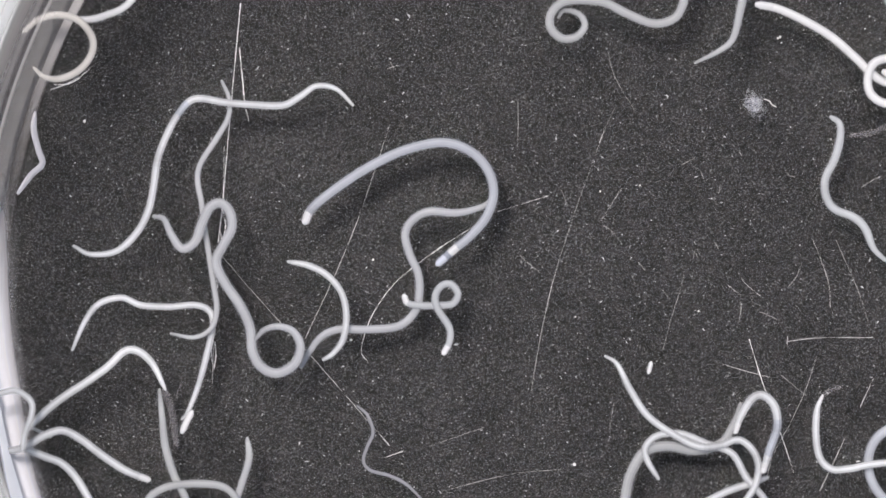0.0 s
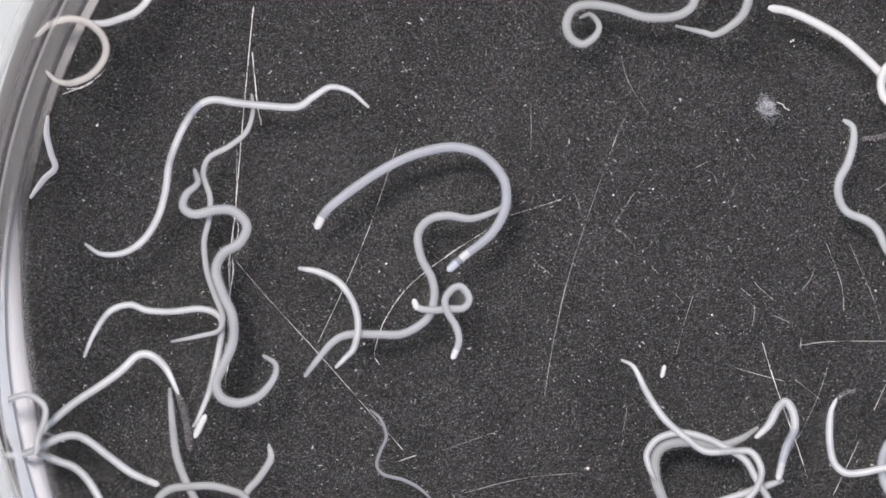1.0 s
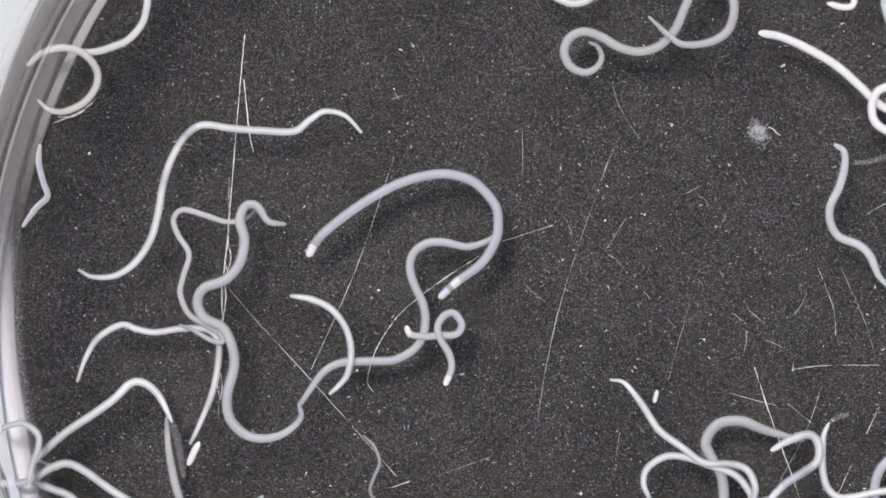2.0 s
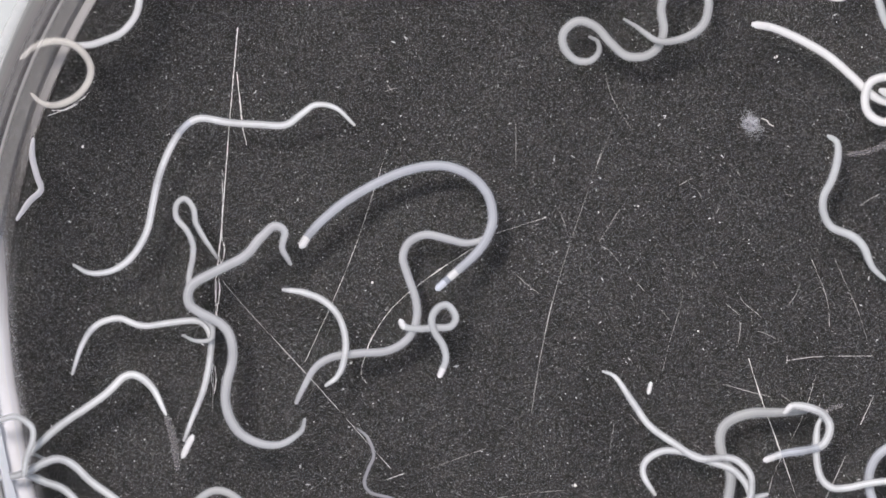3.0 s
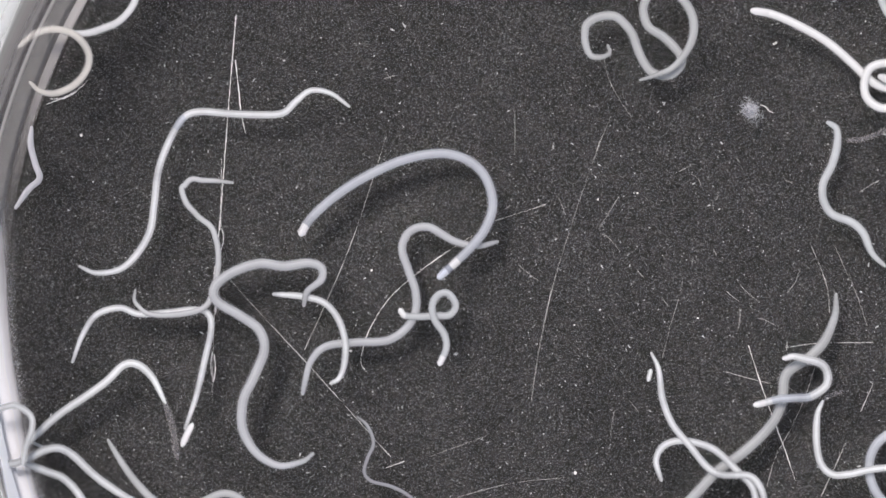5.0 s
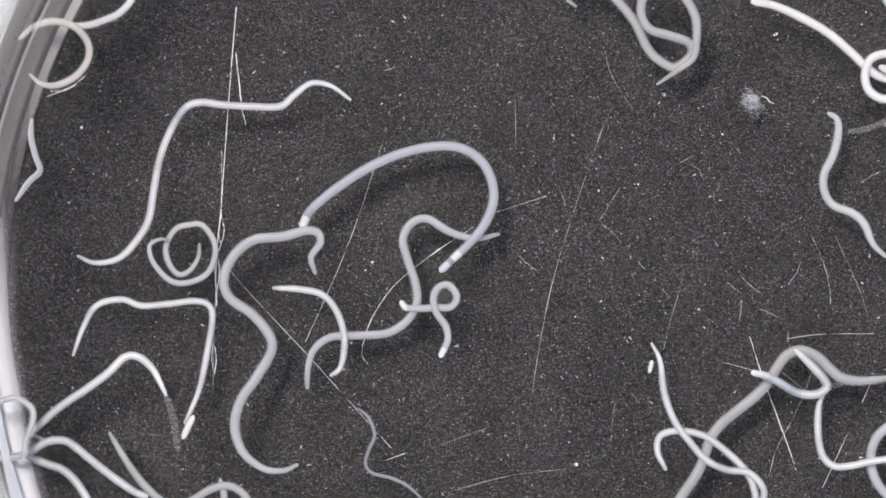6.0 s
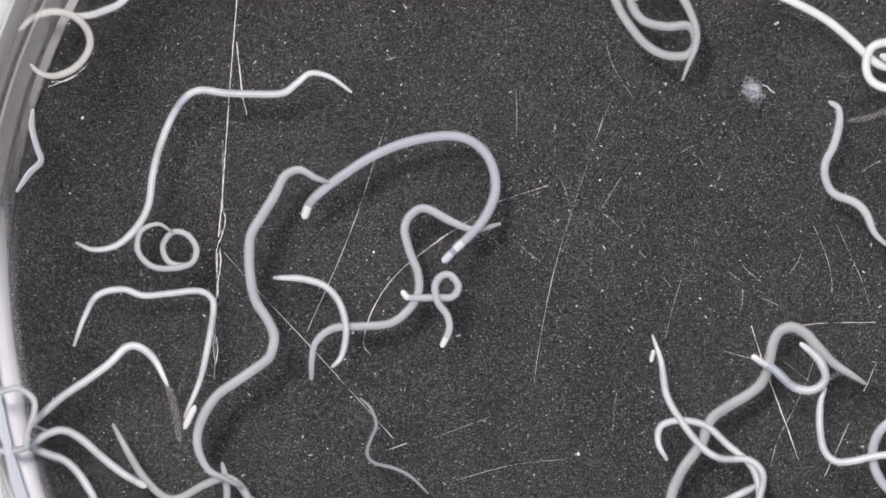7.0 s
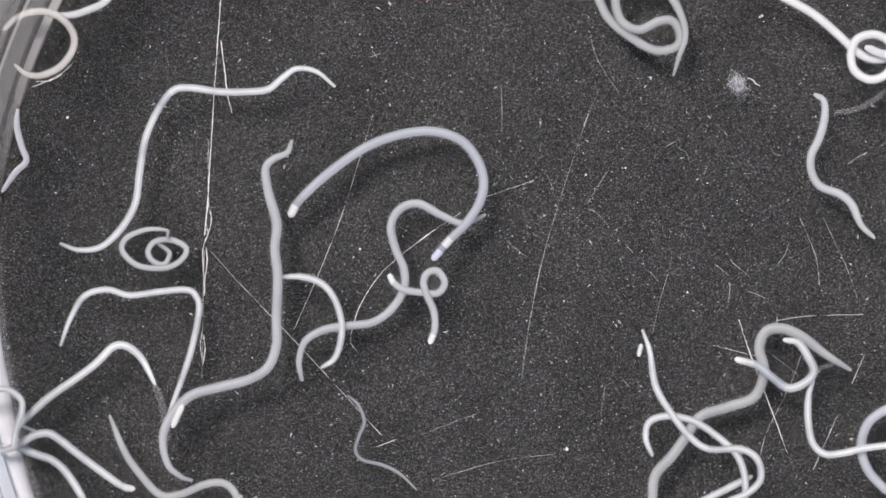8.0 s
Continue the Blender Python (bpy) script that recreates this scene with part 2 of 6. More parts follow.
def tube(bm, path, radii, sides=10):
    """A closed, round-ended tube along 3D points."""
    path = [Vector(p) for p in path]
    rings = []
    n = len(path)
    up = Vector((0, 0, 1))
    for i, c in enumerate(path):
        d = (path[min(i + 1, n - 1)] - path[max(i - 1, 0)]).normalized()
        side = d.cross(up).normalized()
        top = side.cross(d)
        rings.append([bm.verts.new(c + radii[i] * (math.cos(a) * side + math.sin(a) * top))
                      for a in (2 * math.pi * k / sides for k in range(sides))])
    for a, b in zip(rings, rings[1:]):
        for k in range(sides):
            bm.faces.new((a[k], a[(k + 1) % sides], b[(k + 1) % sides], b[k]))
    for ring, i, j in ((rings[0], 0, 1), (rings[-1], -1, -2)):
        d = (path[i] - path[j]).normalized() * radii[i]
        last = ring
        for h, s in ((0.45, 0.88), (0.8, 0.55)):
            nxt = [bm.verts.new(path[i] + d * h + (v.co - path[i]) * s) for v in ring]
            for k in range(sides):
                bm.faces.new((last[k], last[(k + 1) % sides], nxt[(k + 1) % sides], nxt[k]))
            last = nxt
        tip = bm.verts.new(path[i] + d)
        for k in range(sides):
            bm.faces.new((last[k], last[(k + 1) % sides], tip))
    bmesh.ops.recalc_face_normals(bm, faces=bm.faces)


# ---- setting ----
def disc_profile(name, profile, mat, centre, segments=160, parent=None, smooth=False):
    """A solid of revolution round the vertical through centre; the profile is closed, in mm."""
    bm = bmesh.new()
    rings = []
    for k in range(segments):
        a = 2 * math.pi * k / segments
        rings.append([bm.verts.new((r * math.cos(a) * MM, r * math.sin(a) * MM, z * MM)) for r, z in profile])
    m = len(profile)
    for k in range(segments):
        a, b = rings[k], rings[(k + 1) % segments]
        for i in range(m - 1):
            bm.faces.new((a[i], b[i], b[i + 1], a[i + 1]))
    bmesh.ops.remove_doubles(bm, verts=bm.verts, dist=1e-7)
    bmesh.ops.recalc_face_normals(bm, faces=bm.faces)
    ob = part(name, bm, mat, parent, smooth=smooth)
    ob.location = (centre[0] * MM, centre[1] * MM, 0)
    return ob


DISH = (12.6, -3.4)
R_IN = 42.0

table = disc_profile("ground", [(0.001, -2.05), (298, -2.05), (300, -4), (300, -28), (298, -30), (0.001, -30)], TABLE, (0, 0), 64)
tagged(table, "smooth white tabletop under the dish", "table", kind="structure")

card = disc_profile("black_card", [(0.001, -1.3), (44.05, -1.3), (44.2, -1.4), (44.2, -2.05), (0.001, -2.05)], CARD, (11.45, -0.9))
tagged(card, "matt black speckled card disc on the tabletop", "card")

dish = new("petri_dish")
dish.location = (DISH[0] * MM, DISH[1] * MM, 0)
tagged(dish, "clear scratched plastic petri dish on black card", "petri dish")


def curved_sheet(name, line, a0, a1, steps, mat, label=""):
    """A sheet that follows the wall from angle a0 to a1; line(u) gives its section as (mm beyond the floor's edge, height in mm)."""
    bm = bmesh.new()
    rows = []
    for k in range(steps + 1):
        a = radians(a0 + (a1 - a0) * k / steps)
        rows.append([bm.verts.new(((R_IN + r) * math.cos(a) * MM, (R_IN + r) * math.sin(a) * MM, z * MM)) for r, z in line(k / steps)])
    layer = bm.loops.layers.uv.new("UVMap")
    n = len(rows[0]) - 1
    heights = [z for _, z in line(0.0)]
    for k, (p, q) in enumerate(zip(rows, rows[1:])):
        for j in range(n):
            f = bm.faces.new((p[j], q[j], q[j + 1], p[j + 1]))
            lo, hi = (heights[j] / heights[-1], heights[j + 1] / heights[-1]) if heights[-1] > 10 else (j / n, (j + 1) / n)
            for corner, uv in zip(f.loops, ((k / steps, lo), ((k + 1) / steps, lo), ((k + 1) / steps, hi), (k / steps, hi))):
                corner[layer].uv = uv
    bmesh.ops.recalc_face_normals(bm, faces=bm.faces)
    return part(name, bm, mat, dish, label)


def build_dish():
    floor = disc_profile("floor_plate", [(0.001, 0.0), (R_IN + 0.098, 0.0), (R_IN + 0.098, -1.25), (0.001, -1.25)], GLASS, (0, 0), 240, dish)
    floor.visible_shadow = False
    edge = [(R_IN + 0.1, -1.25), (R_IN + 0.1, 0.0), (R_IN + 0.72, 0.0), (R_IN + 0.74, -1.25), (R_IN + 0.1, -1.25)]
    disc_profile("moulded_edge", edge, GLASS, (0, 0), 240, dish).visible_shadow = False
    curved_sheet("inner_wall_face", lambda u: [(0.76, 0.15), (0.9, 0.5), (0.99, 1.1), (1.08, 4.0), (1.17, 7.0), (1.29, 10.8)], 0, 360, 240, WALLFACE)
    curved_sheet("wall_foot", lambda u: [(-0.25, 0.012), (0.05, 0.02), (0.35, 0.03), (0.6, 0.05), (0.75, 0.1)], 60, 171, 120, FOOT, "cloudy moulded ring at the foot of the wall")

    def glare_line(u):
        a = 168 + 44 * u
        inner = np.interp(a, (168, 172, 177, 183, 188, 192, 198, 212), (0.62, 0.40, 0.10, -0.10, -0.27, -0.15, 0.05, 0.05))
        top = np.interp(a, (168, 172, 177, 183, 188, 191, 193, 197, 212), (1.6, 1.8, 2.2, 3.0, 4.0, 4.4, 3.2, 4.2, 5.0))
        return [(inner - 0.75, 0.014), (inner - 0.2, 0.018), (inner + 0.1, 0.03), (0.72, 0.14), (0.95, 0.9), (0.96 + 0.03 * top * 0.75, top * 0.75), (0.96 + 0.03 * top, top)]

    # two sheets added to carry the painted reflections; the wall itself is clear here
    curved_sheet("frosted_band", glare_line, 168, 212, 90, GLARE, "painted milky reflection along the wall foot").visible_shadow = False
    curved_sheet("frosted_streak", lambda u: [(1.1, 5.6), (1.13, 6.6), (1.18, 8.0), (1.22, 9.4)], 187, 212, 60, HIGH_GLARE, "painted bluish reflection high on the wall").visible_shadow = False
    wall = [(R_IN + 0.75, -1.25), (R_IN + 0.765, 0.14), (R_IN + 0.905, 0.48), (R_IN + 1.0, 1.1), (R_IN + 1.3, 10.8), (R_IN + 1.9, 10.8), (R_IN + 1.9, -0.6), (R_IN + 1.7, -1.25), (R_IN + 0.75, -1.25)]
    disc_profile("wall", wall, WALLCLEAR, (0, 0), 240, dish)
    rim = [(R_IN + 1.25, 10.81), (R_IN + 1.35, 11.2), (R_IN + 1.55, 11.3), (R_IN + 1.75, 11.2), (R_IN + 1.95, 10.81), (R_IN + 1.25, 10.81)]
    disc_profile("rim", rim, EDGE, (0, 0), 240, dish, True)


build_dish()


# ---- worms that lie still ----
# milky layers and clear skin at both sides of the dense flesh: reach as a share of the thickness, cover
LAYERS = ((0.80, 0.80), (0.94, 0.52), (1.10, 0.24), (1.28, 0.08))


def skin_section(core):
    """The clear layers across a worm, from side to side: place and height as shares of the thickness."""
    half = [(0.5 * core, 0.70 * core)] + [(reach, (0.78 - 0.1 * k) * core) for k, (reach, _) in enumerate(LAYERS, 1)]
    return [(-x, h) for x, h in reversed(half)] + half


def skin_slots(first):
    """The layer that shows in each strip of the section, from side to side."""
    rising = list(range(first, first + len(LAYERS)))
    return rising[::-1] + [first] + rising


def build_of(mat):
    """How far the dense flesh reaches, and how pale the layers round it are: the white worms have a narrow bright gut."""
    return (0.58, 0.80) if mat is WHITE else (0.70, 0.93)


def still_worm(label, points, thick, mat, z=0.5, rise=0.0, name="roundworm", tips=(None, None), front=0.6, back=0.42, category="worm"):
    """points in mm on the dish floor, thick in mm; rise: how much higher its far end lies."""
    n = max(6, int(len(points) * 7))
    line, length = spline(points, n)
    base = line.mean(axis=0)
    worm = new(name)
    worm.location = (base[0] * MM, base[1] * MM, 0)
    tagged(worm, label, category, "worms in the dish")
    path = [((x - base[0]) * MM, (y - base[1]) * MM, (z + rise * i / n) * MM) for i, (x, y) in enumerate(line)]
    radii = [0.5 * thick * MM * girth(i / n, front, back) for i in range(n + 1)]
    skinned = "flesh" in mat.name
    core, tone = build_of(mat)
    a = max(1, int(n * 0.05))
    b = n - max(1, int(n * 0.06))
    for nm, lo, hi, mt in (("head", 0, a, tips[0] or mat), ("body", a, b, mat), ("tail", b, n, tips[1] or mat)):
        bm = bmesh.new()
        tube(bm, path[lo:hi + 1], [core * q for q in radii[lo:hi + 1]] if skinned else radii[lo:hi + 1])
        ob = part(nm, bm, mt, worm)
        if mt is mat and nm != "body":
            ob.color = (0.85, 0.85, 0.86, 1)
    if skinned:
        bm = bmesh.new()
        reach = skin_section(core)
        rows = []
        for i, c in enumerate(path):
            a, b = path[max(i - 1, 0)], path[min(i + 1, n)]
            d = Vector((b[0] - a[0], b[1] - a[1])).normalized()
            stretch = -0.7 * radii[i] if i == 0 else 0.7 * radii[i] if i == n else 0.0
            wide = radii[i] * (0.45 if i in (0, n) else 1.0)
            rows.append([bm.verts.new((c[0] - d.y * k * wide + d.x * stretch, c[1] + d.x * k * wide + d.y * stretch, c[2] + h * radii[i])) for k, h in reach])
        for p, q in zip(rows, rows[1:]):
            for k, slot in enumerate(skin_slots(0)):
                f = bm.faces.new((p[k], q[k], q[k + 1], p[k + 1]))
                f.material_index = slot
                f.normal_update()
                if f.normal.z < 0:
                    f.normal_flip()
        skin = part("skin", bm, cuticle(mat, LAYERS[0][1], tone), worm, "milky to clear outer skin")
        for _, cover in LAYERS[1:]:
            skin.data.materials.append(cuticle(mat, cover, tone))
    return worm


still_worm("cream roundworm curled in a ring against the dish wall", [(-28.07, 14.52), (-27.01, 15.36), (-25.68, 15.66), (-24.36, 15.28), (-23.49, 14.22), (-23.49, 13.09), (-24.36, 11.95), (-25.68, 11.38), (-26.70, 11.54), (-27.38, 12.14)], 0.50, CREAM, 1.5, 0.0)
still_worm("white roundworm end resting by the dish wall", [(-20.04, 20.68), (-20.05, 19.35), (-20.13, 18.40), (-20.45, 17.27), (-21.37, 16.21), (-22.55, 15.69), (-23.65, 15.40), (-25.21, 15.45)], 0.50, TIP, 1.2, 0.0, back=0.5)
still_worm("white roundworm with a tightly coiled end", [(21.17, 16.45), (22.46, 16.19), (24.17, 15.43), (26.07, 14.29), (27.62, 12.92), (28.47, 12.06), (29.29, 11.39), (30.16, 11.10), (30.92, 11.24), (31.27, 11.76), (30.87, 12.45), (29.90, 12.78), (28.86, 12.43), (28.46, 11.38), (28.69, 10.35), (29.63, 9.75), (30.66, 9.99), (31.21, 10.77), (30.92, 11.27), (30.24, 11.52), (29.53, 11.84)], 0.58, TIP, 0.6, 0.8, tips=(TIP, None), front=0.9, back=0.95)
still_worm("pale roundworm lying in a gentle wave", [(26.15, 8.88), (26.72, 8.42), (26.72, 7.28), (26.34, 5.95), (25.77, 4.80), (25.77, 3.66), (26.34, 2.71), (27.67, 2.13), (28.44, 1.37), (29.01, 0.04), (29.88, -0.84)], 0.57, PALE, 0.5)
bent = still_worm("thin white roundworm bent like a letter L", [(25.50, -9.84), (25.12, -10.79), (25.04, -12.50), (25.31, -14.02), (26.07, -14.78), (27.21, -14.78), (28.73, -14.48), (31.01, -14.25)], 0.50, WHITE, 0.9, front=0.4, back=0.8)
curve = still_worm("bluish grey roundworm lying in a broad curve", [(31.87, -11.70), (30.34, -11.97), (29.08, -12.92), (28.63, -14.45), (29.08, -16.05), (30.34, -17.50)], 0.65, BLUE, 0.5, front=0.9, back=0.9)
still_worm("very thin grey worm in a loose wave", [(-5.80, -10.57), (-5.11, -11.22), (-4.73, -12.36), (-5.11, -13.31), (-5.38, -14.27), (-4.92, -14.92), (-3.59, -15.30), (-2.44, -15.91), (-1.30, -17.05)], 0.29, DIM, 0.4)
still_worm("white roundworm arched away from the dish wall", [(-28.08, -12.20), (-25.99, -10.30), (-23.90, -8.89), (-22.57, -7.94), (-21.43, -6.88), (-20.48, -6.88), (-19.53, -7.75), (-18.70, -9.46)], 0.54, WHITE, 1.1, -0.4, front=0.8)
still_worm("white worm looped against the dish wall", [(-30.34, -9.96), (-29.40, -9.58), (-28.45, -9.47), (-27.51, -10.15), (-27.47, -11.09), (-27.89, -12.23), (-28.08, -13.36)], 0.46, WHITE, 1.8, 0.0, front=0.9, back=0.8)
still_worm("white roundworm trailing away from the dish wall", [(-28.26, -13.41), (-26.81, -13.98), (-25.67, -14.44), (-24.72, -15.39), (-23.69, -17.10)], 0.54, WHITE, 0.6, front=0.7, back=0.9)
still_worm("short thin pale worm by the wall", [(-27.81, -12.02), (-27.05, -12.36), (-26.40, -12.70)], 0.27, THIN, 0.5, name="worm_fragment")
still_worm("short stub of a white worm", [(-16.79, -10.86), (-17.13, -11.50), (-17.47, -12.25)], 0.46, TIP, 1.5, name="worm_fragment", front=0.6, back=0.7)
still_worm("tiny white worm scrap", [(14.04, -7.59), (13.85, -8.35)], 0.34, WHITE, 0.4, name="worm_fragment", front=0.2, back=0.8)
still_worm("white roundworm at the coil beside it", [(29.45, 18.51), (29.74, 17.48), (30.04, 16.60), (30.57, 15.68)], 0.57, PALE, 0.5, front=0.9, back=0.9)
still_worm("white worm lying in an arc", [(6.48, 19.49), (7.63, 18.83), (8.58, 18.56), (9.54, 18.82), (10.19, 19.47)], 0.57, WHITE, 0.5, front=0.9, back=0.9)
still_worm("short bright white bent worm", [(25.70, 18.45), (26.73, 18.18), (27.38, 18.36), (27.54, 19.36)], 0.46, TIP, 0.5, front=0.5, back=0.9)
still_worm("cast-off translucent worm skin beside the wall", [(-27.41, 9.15), (-27.49, 8.01), (-27.19, 6.68), (-26.92, 5.73), (-27.68, 4.97), (-28.55, 3.76)], 0.42, FILM, 1.0, name="worm_skin", front=0.5, back=0.5, category="worm skin")
still_worm("faint empty worm skin on the dish floor", [(-18.81, -9.47), (-18.36, -10.81), (-18.10, -12.34), (-17.99, -13.30)], 0.54, GHOST, 0.3, name="worm_skin", category="worm skin")
still_worm("faint curved empty worm skin", [(27.51, 7.65), (28.73, 7.80), (29.89, 8.27), (31.13, 9.19)], 0.42, GHOST, 0.3, name="worm_skin", category="worm skin")
still_worm("faint end of a worm skin", [(26.93, -9.31), (26.17, -9.50), (25.60, -9.96)], 0.34, GHOST, 0.3, name="worm_skin", category="worm skin")


# ---- worms that crawl: chains of short rigid pieces ----
PIECES = {}


def piece(half, r0, r1, core):
    """A short round-ended length of worm along x with thin clear side fins, shared between alike pieces."""
    key = (round(half, 3), round(r0, 4), round(r1, 4), core)
    if key not in PIECES:
        bm = bmesh.new()
        long = half
        # the clear layers: one thin sheet that shows at both sides of the flesh
        reach = skin_section(core)
        sheet = [[bm.verts.new((x * MM, q * k * MM, h * q * MM)) for k, h in reach] for x, q in ((-long - 0.1 * r0, r0), (long + 0.1 * r1, r1))]
        r0, r1 = r0 * core, r1 * core
        runs = [[(-long, r0), (long, r1)],
                [(-long - r0 * c, r0 * 0.985 * k) for c, k in ((0, 1), (0.5, 0.866), (0.87, 0.5), (1, 0))],
                [(long + r1 * c, r1 * 0.985 * k) for c, k in ((0, 1), (0.5, 0.866), (0.87, 0.5), (1, 0))]]
        for run in runs:
            rings = []
            for x, r in run:
                if r == 0:
                    rings.append([bm.verts.new((x * MM, 0, 0))])
                else:
                    rings.append([bm.verts.new((x * MM, r * math.cos(a) * MM, r * math.sin(a) * MM))
                                  for a in (2 * math.pi * k / 12 for k in range(12))])
            for a, b in zip(rings, rings[1:]):
                for k in range(12):
                    j = (k + 1) % 12
                    if len(b) == 1:
                        bm.faces.new((a[k], a[j], b[0]))
                    else:
                        bm.faces.new((a[k], a[j], b[j], b[k]))
        for f in bm.faces:
            f.normal_update()
            if f.normal.dot(f.calc_center_median()) < 0:
                f.normal_flip()
        for k, slot in enumerate(skin_slots(1)):
            f = bm.faces.new((sheet[0][k], sheet[1][k], sheet[1][k + 1], sheet[0][k + 1]))
            f.material_index = slot
            f.normal_update()
            if f.normal.z < 0:
                f.normal_flip()
        me = bpy.data.meshes.new("body_segment")
        bm.to_mesh(me)
        bm.free()
        me.polygons.foreach_set("use_smooth", [True] * len(me.polygons))
        PIECES[key] = me
    return PIECES[key]


class Crawler:
    pass


def crawler(label, base, length, thick, mat, z=0.5, rise=0.0, trail=False, tips=(None, None), front=0.6, back=0.42, step=0.25, clear=(2, 2), band=(2, 2)):
    c = Crawler()
    c.base, c.length, c.z, c.rise, c.trail, c.step = base, length, z, rise, trail, step
    c.n = max(8, round(length / (thick * 0.55)))
    c.keys = []
    c.root = new("roundworm")
    c.root.location = (base[0] * MM, base[1] * MM, 0)
    tagged(c.root, label, "worm", "worms in the dish")
    c.parts = []
    half = 0.5 * length / c.n
    for i in range(c.n):
        r0, r1 = (round(0.5 * thick * girth(u, front, back), 2) for u in (i / c.n, (i + 1) / c.n))
        if i % 2:
            r0, r1 = r0 * 0.995, r1 * 0.995
        name, mt = "body_segment", mat
        if i < 2:
            name, mt = "head", tips[0] or mat
        if i >= c.n - 2:
            name, mt = "tail", tips[1] or mat
        if band[0] <= i / c.n <= band[1]:
            mt = TIP
        core, pale = build_of(mt)
        me = piece(half, r0, r1, core)
        if mt not in tuple(me.materials):
            slots = [mt, *(cuticle(mt, cover, pale) for _, cover in LAYERS)]
            if len(me.materials):
                me = me.copy()
                for k, slot in enumerate(slots):
                    me.materials[k] = slot
            else:
                for slot in slots:
                    me.materials.append(slot)
        ob = new(name, me)
        ob.parent = c.root
        along = Vector((i * thick * 0.3, base[0], base[1]))
        tone = 0.96 + 0.12 * noise.noise(along)
        if mat is WHITE:
            tone = 0.95 + 0.3 * noise.noise(along) + 0.12 * noise.noise(along * 3.1)
        end = min(i + 1, c.n - i) / c.n
        if mt is mat:
            tone *= 0.58 + 0.42 * min(1.0, end / 0.075)
        tone = min(1.0, tone)
        ob.color = (tone, tone, min(1.0, tone * 1.01), 1)
        if clear[0] <= i / c.n <= clear[1]:
            ob.color = (tone * 0.77, tone * 0.80, tone * 0.87, 1)
        c.parts.append(ob)
    return c


def bend(c, t, points):
    """The line on which the worm lies at t seconds, in mm, from head to tail."""
    line, length = spline(points, 4 * c.n)
    if c.trail and length < c.length:
        d = (line[-1] - line[-3]) / np.hypot(*(line[-1] - line[-3]))
        line, length = spline([*line[::4], line[-1] + d * (c.length - length) * 0.5, line[-1] + d * (c.length - length)], 4 * c.n)
    d = np.diff(line, axis=0)
    angle = np.unwrap(np.arctan2(d[:, 1], d[:, 0]))
    if c.keys:
        angle = angle - 2 * math.pi * round(float(np.mean(angle - c.keys[-1][1])) / (2 * math.pi))
    c.keys.append((t, angle, line.mean(axis=0), length))


def glide(times, values, t):
    """A smooth curve through the values at the times."""
    i = max(0, min(len(times) - 2, int(np.searchsorted(times, t, "right")) - 1))
    h = times[i + 1] - times[i]
    u = (t - times[i]) / h
    step = (values[i + 1] - values[i]) / h
    before = (values[i] - values[i - 1]) / (times[i] - times[i - 1]) if i else step
    after = (values[i + 2] - values[i + 1]) / (times[i + 2] - times[i + 1]) if i + 2 < len(times) else step
    calm = lambda a, b: np.where(a * b > 0, np.sign(a) * np.minimum(abs(0.5 * (a + b)), 2 * np.minimum(abs(a), abs(b))), 0.0)
    m0, m1 = calm(before, step), calm(step, after)
    return ((2 * u**3 - 3 * u**2 + 1) * values[i] + (u**3 - 2 * u**2 + u) * h * m0
            + (3 * u**2 - 2 * u**3) * values[i + 1] + (u**3 - u**2) * h * m1)


def crawl(c):
    """Key every piece of the worm along its changing line."""
    times = np.array([k[0] for k in c.keys])
    rows = [[] for _ in c.parts]
    for t in np.arange(0, 8.0 + 1e-6, c.step):
        angle, mid, length = (glide(times, [np.asarray(k[j], float) for k in c.keys], t) for j in (1, 2, 3))
        d = np.stack([np.cos(angle), np.sin(angle)], axis=1) * length / len(angle)
        line = np.vstack([[0, 0], np.cumsum(d, axis=0)])
        line += mid - line.mean(axis=0) - np.array(c.base)
        for i, r in enumerate(rows):
            a, m, b = line[4 * i], line[4 * i + 2], line[4 * i + 4]
            r.append((float(t), pose(m[0] * MM, m[1] * MM, (c.z + c.rise * i / c.n) * MM, 0, 0,
                                     math.degrees(math.atan2(b[1] - a[1], b[0] - a[0])))))
    for ob, r in zip(c.parts, rows):
        walk(ob, r)


stout = crawler("stout grey roundworm crawling in loose bends", (-13, -3), 29.7, 0.65, GREY, 0.9, 0.25, front=0.5, back=0.45)
coiler = crawler("thin grey worm that winds itself into a coil", (-16, 0), 21.4, 0.40, THIN, 0.35, 0.45, front=0.6, back=0.5)
hump = crawler("pale grey roundworm humped near the wall", (-18, -16), 21.7, 0.54, DUSK, 0.4, 0.5, trail=True, front=0.5, back=0.8)
nodder = crawler("grey worm end lifting and sinking", (-14, -16), 5.7, 0.50, DUSK, 0.5, 0.0, trail=True, front=0.5, back=0.9)
curler = crawler("grey roundworm with a spiral end and a crossing tail", (13, 16), 30.5, 0.61, DUSK, 0.4, 0.8, front=0.4, back=0.35)
diver = crawler("stout pale grey roundworm working through the tangle", (18, -12), 24.0, 0.71, DUSK, 0.45, 0.0, trail=True, front=0.4, back=0.9)
hooker = crawler("bright white worm bent in a hook over the tangle", (22, -10), 9.8, 0.55, WHITE, 1.3, -0.3, tips=(TIP, TIP), front=0.6, back=0.8, clear=(0.58, 0.86))
tangle_a = crawler("white roundworm with a raised thin end in the tangle", (15, -12), 18.1, 0.48, WHITE, 0.9, 0.0, trail=True, front=0.4, back=0.9)
tangle_b = crawler("white roundworm with a hooked end in the tangle", (15, -14), 14.7, 0.48, WHITE, 0.75, 0.0, trail=True, front=0.6, back=0.9)
